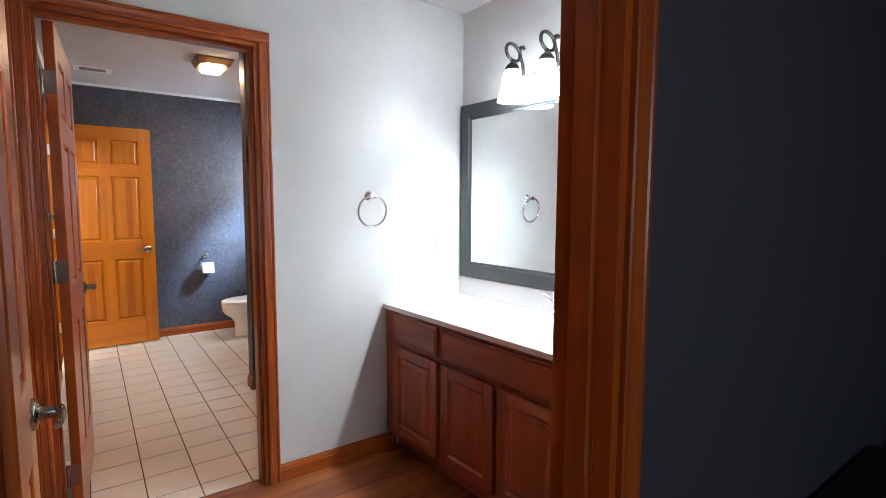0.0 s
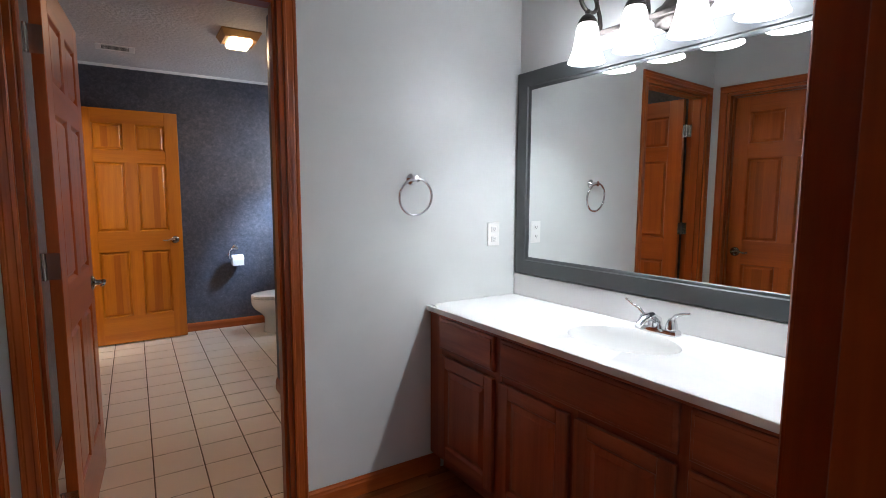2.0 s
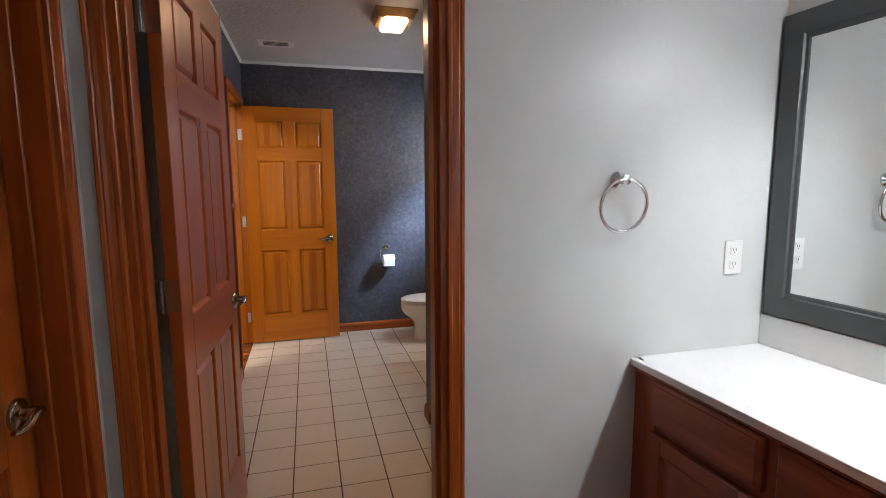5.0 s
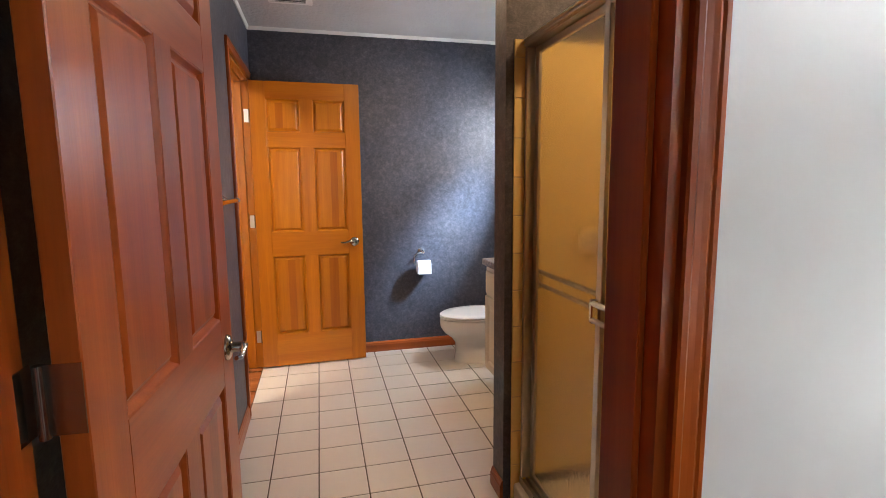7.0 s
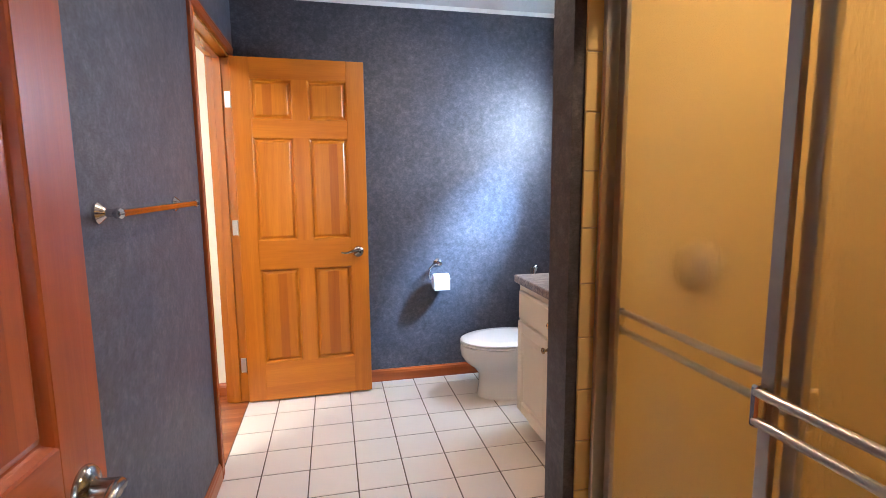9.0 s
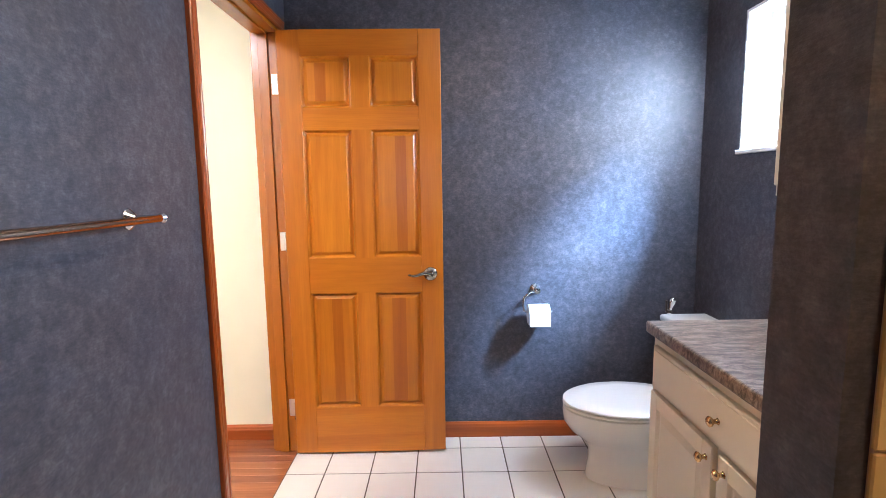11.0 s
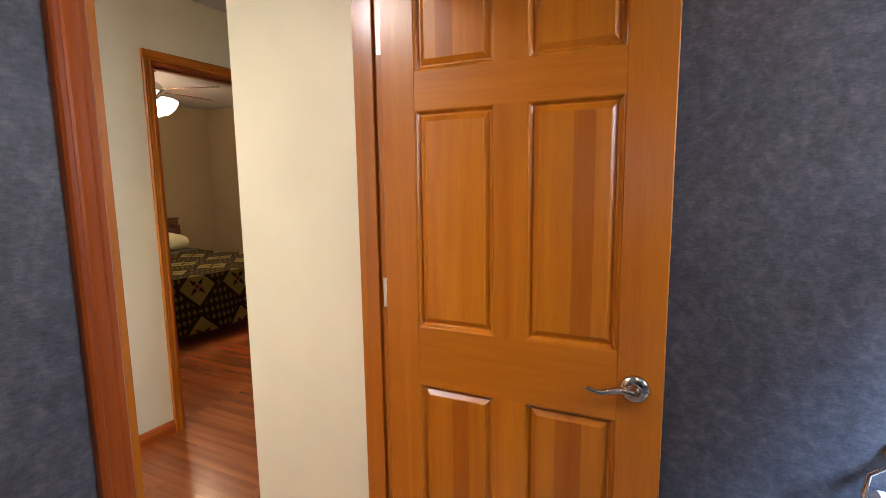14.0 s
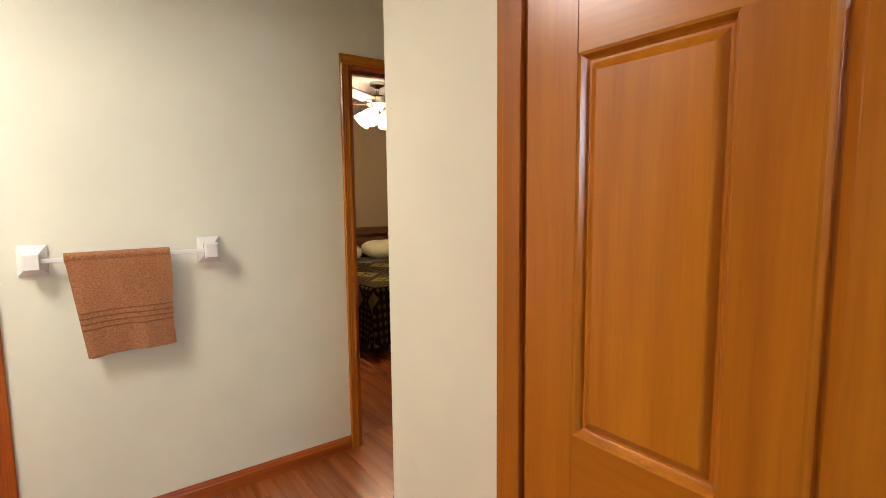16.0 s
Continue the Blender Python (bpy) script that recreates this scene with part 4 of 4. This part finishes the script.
part("sprayer_head", lathe([(0.009, 0), (0.011, 0.03), (0.010, 0.055), (0.017, 0.075), (0.019, 0.095), (0.012, 0.105), (0.0, 0.107)], Matrix.Translation((1.585, TY + 0.262, 0.665)) @ Matrix.Rotation(radians(12), 4, "Y"), 16), M_CHROME, sp, "", True)
part("holder", boxes((1.565, 1.61, TY + 0.225, TY + 0.285, 0.645, 0.665), bevel=0.004), M_CHROME, sp)
part("hose", tube([(1.585, TY + 0.262, 0.667), (1.61, TY + 0.270, 0.62), (1.66, TY + 0.275, 0.45), (1.70, TY + 0.28, 0.30), (1.745, TY + 0.28, 0.18)], 0.006), M_ALU, sp, "", True)
part("thumb_lever", boxes((1.571, 1.579, TY + 0.255, TY + 0.269, 0.70, 0.755), bevel=0.002), M_BRONZE, sp, "dark thumb lever")
part("collar", lathe([(0.015, 0), (0.015, 0.012)], Matrix.Translation((1.588, TY + 0.262, 0.695)), 14), M_BRONZE, sp, "dark threaded collar", True)

# paper holder on the back wall
tp = thing("paper_holder", "chrome toilet paper holder with a white roll", "paper holder")
TPX, TPZ = 0.943, 0.696
part("post", lathe([(0.027, 0), (0.027, 0.006), (0.019, 0.014), (0.011, 0.022), (0.011, 0.062), (0.015, 0.070), (0.0, 0.075)], Matrix.Translation((TPX, BW, TPZ + 0.105)) @ Matrix.Rotation(radians(90), 4, "X")), M_CHROME, tp, "", True)
part("bent_arm", tube([(TPX, BW - 0.06, TPZ + 0.105), (TPX - 0.035, BW - 0.065, TPZ + 0.10), (TPX - 0.066, BW - 0.068, TPZ + 0.075), (TPX - 0.072, BW - 0.07, TPZ + 0.03), (TPX - 0.066, BW - 0.07, TPZ + 0.004), (TPX - 0.04, BW - 0.07, TPZ), (TPX + 0.075, BW - 0.07, TPZ)], 0.006), M_CHROME, tp, "", True)
rl = thing("toilet_roll", "white toilet paper roll on a chrome holder", "toilet paper")
bm = lathe([(0.020, -0.052), (0.052, -0.052), (0.052, 0.052), (0.020, 0.052)], Matrix.Translation((TPX + 0.006, BW - 0.07, TPZ - 0.014)) @ Matrix.Rotation(radians(90), 4, "Y"), 32)
part("paper", bm, M_PAPERROLL, rl, "", True)
part("loose_sheet", boxes((TPX - 0.046, TPX + 0.058, BW - 0.1225, BW - 0.121, TPZ - 0.065, TPZ - 0.01)), M_PAPERROLL, rl)

# towel bar on the west wall
tb = thing("towel_bar", "wood and chrome towel bar on the blue wall", "towel bar")
for y in (3.41, 4.00):
    part("post", lathe([(0.026, 0), (0.026, 0.006), (0.018, 0.014), (0.010, 0.022), (0.010, 0.062), (0.0, 0.066)], Matrix.Translation((LX, y, 1.262)) @ Matrix.Rotation(radians(90), 4, "Y")), M_CHROME, tb, "", True)
part("bar", tube([(LX + 0.062, 3.38, 1.262), (LX + 0.062, 4.03, 1.262)], 0.0095, 14), plain("polished_bar", (0.62, 0.40, 0.24), 0.15, 1.0), tb, "polished copper-toned bar", True)
for y in (3.37, 4.035):
    part("finial", lathe([(0.0, -0.014), (0.009, -0.012), (0.0135, 0), (0.009, 0.012), (0.0, 0.014)], Matrix.Translation((LX + 0.062, y, 1.262)) @ Matrix.Rotation(radians(90), 4, "X"), 14), M_CHROME, tb, "", True)

# ceiling light and vent
cl = thing("ceiling_light", "square ceiling light with a lit glass bowl and amber sides", "ceiling lamp")
M_AMBER = plain("amber_glass_side", (0.46, 0.28, 0.13), 0.25, grain=0.1)
LCX, LCY = 0.79, 3.87
part("canopy", boxes((LCX - 0.13, LCX + 0.13, LCY - 0.13, LCY + 0.13, CH - 0.014, CH), bevel=0.004), M_AMBER, cl)


def square(r, z):
    return [(LCX + sx * r, LCY + sy * r, z) for sx, sy in ((-1, -1), (1, -1), (1, 1), (-1, 1))]


part("amber_wing", loft([square(0.125, CH - 0.014), square(0.105, CH - 0.055)]), M_AMBER, cl)
dif = part("diffuser", boxes((LCX - 0.075, LCX + 0.075, LCY - 0.112, LCY + 0.112, CH - 0.085, CH - 0.04), bevel=0.02, seg=3), M_BATHLIGHT, cl, "lit white glass", True)
dif.visible_shadow = False
# unseen copy of the fixture, added to go with the shower bulb
copy_thing(cl, pose(1.32 - 0.79, 2.72 - 3.87, 0))
vt = thing("ceiling_vent", "white slotted vent grille on the textured ceiling", "vent")
VCX, VCY = 0.045, 4.72
part("frame", boxes((VCX - 0.13, VCX + 0.13, VCY - 0.085, VCY - 0.06, CH - 0.006, CH), (VCX - 0.13, VCX + 0.13, VCY + 0.06, VCY + 0.085, CH - 0.006, CH), (VCX - 0.13, VCX - 0.09, VCY - 0.06, VCY + 0.06, CH - 0.006, CH), (VCX + 0.09, VCX + 0.13, VCY - 0.06, VCY + 0.06, CH - 0.006, CH), bevel=0.003), M_WHITE, vt)
part("backing", boxes((VCX - 0.09, VCX + 0.09, VCY - 0.06, VCY + 0.06, CH - 0.003, CH - 0.001)), M_BLACK, vt)
for k in range(4):
    y = VCY - 0.045 + k * 0.03
    part("slat", boxes((VCX - 0.09, VCX + 0.09, y - 0.002, y + 0.002, CH - 0.0055, CH - 0.004)), M_WHITE, vt)

# ---- hall ----
rail = thing("ceramic_towel_rail", "white ceramic towel rail on the cream wall", "towel rail")
RZ = 1.16
for y in (4.375, 4.985):
    part("bracket", loft([[(HX + o, y + sy * r, RZ + sz * r * 1.25) for sy, sz in ((-1, -1), (1, -1), (1, 1), (-1, 1))] for r, o in ((0.046, 0), (0.046, 0.010), (0.024, 0.03), (0.028, 0.075), (0.022, 0.085))]), M_CERAMIC, rail)
part("rod", boxes((HX + 0.048, HX + 0.064, 4.375, 4.985, RZ - 0.008, RZ + 0.008), bevel=0.002), M_WHITE, rail)

m, n, l, b = base("brown_terry_cloth", 0.95, colour=(0.36, 0.15, 0.055), spec=0.1)
tc = n.new("ShaderNodeTexCoord")
pile = noise_tex(n, l, coords(n, l, (1, 1, 1.6)), 120, 5, 0.8)
fold = noise_tex(n, l, coords(n, l, (1, 1, 0.4)), 9, 3)
c1 = ramp(n, l, pile, [(0.34, (0.25, 0.092, 0.034)), (0.62, (0.52, 0.235, 0.105))])
c1 = mix(n, l, c1, ramp(n, l, fold, [(0.3, (0.8, 0.76, 0.72)), (0.7, (1, 1, 1))]), 0.7, "MULTIPLY")
l.new(c1, b.inputs["Base Color"])
relief(n, l, b, pile, 1.0, 0.005)
b.inputs["Sheen Weight"].default_value = 0.3
M_TERRY = m
towel = thing("hand_towel", "folded brown terry towel hanging on the ceramic rail", "towel")


def towel_sheet(side, z_end, y0, y1, skew, off):
    """One hanging fall of the towel, with soft folds."""
    rg = []
    for j in range(25):
        f = j / 24
        z = RZ + 0.014 - f * (RZ + 0.014 - z_end)
        row = []
        for i in range(25):
            u = i / 24
            wav = 0.006 * f * math.sin(u * 9 + 1.3) + 0.004 * f * math.sin(u * 21 + 0.4)
            row.append((HX + 0.056 + side * (0.012 + off) + wav, y0 + skew * f + (y1 - y0 - skew * f + 0.004 * math.sin(f * 7)) * u, z + 0.012 * f * (u - 0.5) * 1.2 + 0.004 * math.sin(u * 5) * f))
        rg.append(row)
    return rg


for nm, side, ze, sk, off in (("front_fall", 1, 0.775, 0.05, 0.004), ("back_fall", -1, 0.765, 0.06, 0.0)):
    front = towel_sheet(side, ze, 4.47, 4.825, sk, off)
    back = [[(x - 0.007, y, z) for x, y, z in r] for r in front]
    bm = bmesh.new()
    loft(front, False, bm, False)
    loft(back, False, bm, False)
    rim = [front[0][i] for i in range(25)] + [front[j][24] for j in range(1, 25)] + [front[24][i] for i in range(23, -1, -1)] + [front[j][0] for j in range(23, 0, -1)]
    loft([rim, [(x - 0.007, y, z) for x, y, z in rim]], False, bm, True)
    bmesh.ops.remove_doubles(bm, verts=bm.verts, dist=0.0004)
    part(nm, bm, M_TERRY, towel, "", True)
part("top_fold", tube([(HX + 0.056, 4.47 + 0.355 * k / 8, RZ + 0.006) for k in range(9)], 0.020, 14), M_TERRY, towel, "", True)
for k in range(4):
    f = 0.56 + 0.055 * k
    z = RZ + 0.014 - f * (RZ + 0.014 - 0.775)
    pts = []
    for i in range(25):
        u = i / 24
        wav = 0.006 * f * math.sin(u * 9 + 1.3) + 0.004 * f * math.sin(u * 21 + 0.4)
        pts.append((HX + 0.056 + 0.0165 + wav, 4.472 + 0.05 * f + (0.351 - 0.05 * f) * u, z + 0.012 * f * (u - 0.5) * 1.2 + 0.004 * math.sin(u * 5) * f))
    part("woven_band", tube(pts, 0.0028, 6), plain("pale_woven_thread", (0.22, 0.085, 0.032), 0.9), towel, "", True)

# ---- bedroom ----
bed = thing("bed", "bed with a dark wooden headboard", "bed")
BX0, BX1, BY0, BY1 = -5.42, -3.42, 6.53, 8.06
M_HEAD = [wood("headboard_wood_" + a, (0.06, 0.025, 0.012), (0.16, 0.07, 0.03), i, 0.35) for i, a in enumerate("xyz")]
part("headboard", boxes((BX0 - 0.07, BX0 - 0.02, BY0 - 0.03, BY1 + 0.03, 0.2, 0.86), (BX0 - 0.08, BX0 - 0.01, BY0 - 0.06, BY1 + 0.06, 0.90, 0.97), (BX0 - 0.09, BX0 - 0.0, BY0 - 0.07, BY1 + 0.07, 0.97, 0.995), bevel=0.006), M_HEAD[1], bed)
for y in (BY0 - 0.05, BY1 + 0.05):
    part("post", boxes((BX0 - 0.08, BX0 - 0.01, y - 0.035, y + 0.035, 0, 0.9), bevel=0.006), M_HEAD[2], bed)
part("rail", boxes((BX0, BX1, BY0, BY0 + 0.03, 0.2, 0.32), (BX0, BX1, BY1 - 0.03, BY1, 0.2, 0.32)), M_HEAD[0], bed)
part("mattress", boxes((BX0, BX1, BY0, BY1, 0.12, 0.585), bevel=0.05, seg=3), M_PLATE, bed)
for x in (BX0 + 0.1, BX1 - 0.1):
    for y in (BY0 + 0.1, BY1 - 0.1):
        part("leg", boxes((x - 0.03, x + 0.03, y - 0.03, y + 0.03, 0, 0.12)), M_HEAD[2], bed)

# geometric bedspread: bands, diamonds and zigzags woven in dark brown, tan and yellow


def spread_material():
    m, n, l, b = base("geometric_bedspread", 0.9, spec=0.1)
    at = n.new("ShaderNodeAttribute")
    at.attribute_name = "weave"
    sep = n.new("ShaderNodeSeparateXYZ")
    l.new(at.outputs["Vector"], sep.inputs[0])

    def op(kind, a, b2=None, c=None):
        x = n.new("ShaderNodeMath")
        x.operation = kind
        for i, v in enumerate((a, b2, c)):
            if v is None:
                continue
            if isinstance(v, (int, float)):
                x.inputs[i].default_value = v
            else:
                l.new(v, x.inputs[i])
        return x.outputs[0]

    u, v = sep.outputs[0], sep.outputs[1]
    P = 0.44
    du = op("ABSOLUTE", op("SUBTRACT", op("FRACT", op("DIVIDE", u, P)), 0.5))
    dv = op("ABSOLUTE", op("SUBTRACT", op("FRACT", op("DIVIDE", v, P)), 0.5))
    dia = op("ADD", du, dv)
    inside = op("LESS_THAN", dia, 0.40)
    line = op("LESS_THAN", op("ABSOLUTE", op("SUBTRACT", dia, 0.44)), 0.045)
    star = op("LESS_THAN", op("ADD", op("MULTIPLY", op("MAXIMUM", du, dv), 0.7), op("MULTIPLY", op("ABSOLUTE", op("SUBTRACT", du, dv)), 0.9)), 0.115)
    core = op("LESS_THAN", dia, 0.045)
    ring_ = op("LESS_THAN", op("ABSOLUTE", op("SUBTRACT", dia, 0.075)), 0.02)
    small = op("ADD", op("ABSOLUTE", op("SUBTRACT", op("FRACT", op("DIVIDE", u, P / 6)), 0.5)), op("ABSOLUTE", op("SUBTRACT", op("FRACT", op("DIVIDE", v, P / 8)), 0.5)))
    bars = op("GREATER_THAN", small, 0.62)
    dark, tan, yel, red = (0.035, 0.026, 0.020), (0.20, 0.155, 0.05), (0.36, 0.31, 0.10), (0.30, 0.03, 0.02)
    col = mix(n, l, dark, tan, bars)
    col = mix(n, l, col, yel, inside)
    col = mix(n, l, col, dark, op("MULTIPLY", inside, star))
    col = mix(n, l, col, yel, op("MULTIPLY", inside, ring_))
    col = mix(n, l, col, red, core)
    col = mix(n, l, col, dark, line)
    thread = noise_tex(n, l, coords(n, l, (1, 1, 1)), 240, 3)
    col = mix(n, l, col, ramp(n, l, thread, [(0.3, (0.7, 0.7, 0.7)), (0.7, (1.1, 1.1, 1.1))]), 0.8, "MULTIPLY")
    l.new(col, b.inputs["Base Color"])
    relief(n, l, b, thread, 0.5, 0.003)
    return m


bm = bmesh.new()
lay = bm.verts.layers.float_vector.new("weave")
HANG = 0.50
ext = 0.03
ns, nt = 64, 76
S0, S1, T0, T1 = BX0 + 0.25, BX1 + ext + HANG, BY0 - ext - HANG, BY1 + ext + HANG
grid = []
for i in range(ns):
    rowv = []
    for j in range(nt):
        sgl, tgl = S0 + (S1 - S0) * i / (ns - 1), T0 + (T1 - T0) * j / (nt - 1)
        ox, oy0, oy1 = max(0, sgl - BX1 - ext), max(0, BY0 - ext - tgl), max(0, tgl - BY1 - ext)
        drop = min(HANG, max(ox, oy0, oy1))
        x = min(sgl, BX1 + ext) + (0.05 * drop / HANG * (1 + math.sin(tgl * 11) * 0.45) if ox > 0 else 0)
        y = min(max(tgl, BY0 - ext), BY1 + ext)
        if oy0 > 0:
            y -= 0.05 * drop / HANG * (1 + math.sin(sgl * 11) * 0.45)
        if oy1 > 0:
            y += 0.05 * drop / HANG * (1 + math.sin(sgl * 11) * 0.45)
        z = 0.604 - drop + 0.006 * math.sin(sgl * 7 + tgl * 3) * (drop == 0)
        vv = bm.verts.new((x, y, z))
        vv[lay] = (sgl, tgl, 0)
        rowv.append(vv)
    grid.append(rowv)
for i in range(ns - 1):
    for j in range(nt - 1):
        bm.faces.new((grid[i][j], grid[i + 1][j], grid[i + 1][j + 1], grid[i][j + 1]))
ext_r = bmesh.ops.solidify(bm, geom=bm.faces[:], thickness=0.008)
spread = tagged(part("bedspread", bm, spread_material(), None, "", True), "dark and yellow geometric woven bedspread hanging over the bed", "bedspread")
M_PILLOW = plain("pale_green_cotton", (0.66, 0.66, 0.42), 0.9, grain=0.05)
M_SHEET = plain("dark_sheet_fold", (0.10, 0.085, 0.075), 0.9, grain=0.1)
fold_sheet = tagged(part("sheet", boxes((BX0 + 0.05, BX0 + 0.45, BY0 - 0.01, BY1 + 0.01, 0.588, 0.62), bevel=0.012, seg=2), M_SHEET), "dark folded sheet at the head of the bed", "sheet")
for k, y in enumerate((6.92, 7.67)):
    rg = []
    for j in range(13):
        a = math.pi * j / 12
        r = math.sin(a) ** 0.45
        rg.append([(BX0 + 0.25 - 0.02 * k + 0.20 * r * math.copysign(abs(math.cos(q)) ** 0.6, math.cos(q)), y + 0.34 * r * math.copysign(abs(math.sin(q)) ** 0.6, math.sin(q)), 0.725 - 0.105 * math.cos(a) + 0.012 * math.sin(3 * q + k)) for q in [2 * math.pi * i / 32 for i in range(32)]])
    pl = tagged(part("pillow", loft(rg), M_PILLOW, None, "", True), "plump pale green pillow at the head of the bed", "pillow", "bed pillows")

fan = thing("ceiling_fan", "brushed metal ceiling fan with four lit glass shades", "ceiling fan")
FCX, FCY = -3.85, 6.84
part("canopy", lathe([(0.07, 0), (0.07, -0.03), (0.03, -0.05), (0.016, -0.06), (0.016, -0.12)], Matrix.Translation((FCX, FCY, CH)), 24), M_NICKEL, fan, "", True)
part("motor", lathe([(0.02, -0.11), (0.09, -0.13), (0.115, -0.16), (0.115, -0.20), (0.07, -0.235), (0.05, -0.27), (0.02, -0.29)], Matrix.Translation((FCX, FCY, CH)), 28), M_NICKEL, fan, "", True)
for k in range(5):
    a = math.radians(20 + 72 * k)
    mm = Matrix.Translation((FCX, FCY, CH - 0.19)) @ Matrix.Rotation(a, 4, "Z") @ Matrix.Rotation(radians(10), 4, "X")
    bl = boxes((0.20, 0.64, -0.065, 0.065, -0.004, 0.004), bevel=0.003)
    bmesh.ops.transform(bl, matrix=mm, verts=bl.verts)
    blade = part("blade", bl, M_HEAD[0], fan, "dark wooden fan blade")
    ir = boxes((0.09, 0.24, -0.018, 0.018, -0.010, -0.005))
    bmesh.ops.transform(ir, matrix=mm, verts=ir.verts)
    part("blade_iron", ir, M_NICKEL, blade)
for k in range(4):
    a = math.radians(35 + 90 * k)
    mm = Matrix.Translation((FCX + 0.09 * math.cos(a), FCY + 0.09 * math.sin(a), CH - 0.27)) @ Matrix.Rotation(a, 4, "Z") @ Matrix.Rotation(radians(-48), 4, "Y")
    sh = part("shade", lathe([(0.026, 0), (0.045, -0.02), (0.070, -0.07), (0.085, -0.12), (0.080, -0.12), (0.04, -0.03)], mm, 20), M_FANSHADE, fan, "lit frosted glass shade", True)
    sh.visible_shadow = False

# ---- floors: tiles and boards ----
TP_, TJ = 0.2155, 0.006
tiles = thing("floor_tiles", "square cream glazed floor tiles with dark grout", "floor", kind="structure")
part("grout", boxes((LX - 0.06, WX, mid, BW, -0.012, -0.0025)), M_GROUT, tiles)
tile_mesh = None
ix0, ix1 = int(math.floor((LX - 0.116) / TP_)), int(math.ceil((WX - 0.116) / TP_))
iy0, iy1 = int(math.floor((mid - 4.345) / TP_)), int(math.ceil((BW - 4.345) / TP_))
for ix in range(ix0, ix1):
    for iy in range(iy0, iy1):
        x0, x1 = max(LX - 0.0, 0.116 + ix * TP_ + TJ / 2), min(WX, 0.116 + (ix + 1) * TP_ - TJ / 2)
        y0, y1 = max(TB - 0.05, 4.345 + iy * TP_ + TJ / 2), min(BW, 4.345 + (iy + 1) * TP_ - TJ / 2)
        if x1 - x0 < 0.01 or y1 - y0 < 0.01:
            continue
        whole = x1 - x0 > TP_ - TJ - 1e-4 and y1 - y0 > TP_ - TJ - 1e-4
        if whole and tile_mesh:
            o = new("tile", tile_mesh)
            o.parent = tiles
            o.location = (x0, y0, 0)
        else:
            o = part("tile", boxes((0, x1 - x0, 0, y1 - y0, -0.008, 0.0), bevel=0.0012), M_TILE, tiles)
            o.location = (x0, y0, 0)
            if whole:
                tile_mesh = o.data


def boards(name, x0, x1, y0, y1, label, seed, single):
    """Strip flooring whose boards run along x."""
    rnd = random.Random(seed)
    t = thing(name, label, "floor", kind="structure")
    w = 0.0572
    y, joined = y0, bmesh.new()
    while y < y1 - 0.004:
        ya = min(y + w, y1)
        x = x0
        nxt = x0 + rnd.uniform(0.25, 1.1)
        while x < x1 - 0.01:
            xb = min(nxt, x1)
            if x1 - xb < 0.12:
                xb = x1
            if single:
                o = part("board", boxes((0, xb - x - 0.0005, 0, ya - y - 0.0005, -0.010, 0.0), bevel=0.0003), M_PLANK[0], t)
                o.location = (x, y, 0)
            else:
                box(joined, x, xb - 0.0005, y, ya - 0.0005, -0.010, 0.0)
            x, nxt = xb, xb + rnd.uniform(0.45, 1.2)
        y += w
    if single:
        joined.free()
    else:
        tagged(part("boards", joined, M_PLANK[0], t), kind="stuff")
    return t


boards("floor_vanity_room", LX, 1.42, -0.4, mid, "glossy reddish oak strip flooring", 3, True)
boards("floor_hall", HX - 0.12, LX - 0.004, 3.9, 6.6, "glossy reddish oak strip flooring", 5, True)
boards("floor_hall_end", HX - 0.12, LX - 0.06, 2.9, 3.9, "glossy reddish oak strip flooring", 6, False)
boards("floor_passage", HX - 0.12, -1.055, 6.6, 7.3, "glossy reddish oak strip flooring", 7, False)
boards("floor_bedroom", -5.6, HX - 0.12, 2.9, 8.8, "glossy reddish oak strip flooring", 8, False)
boards("floor_dark_room", -2.28, WX + 0.5, -2.6, -0.4, "dark oak strip flooring", 9, False)
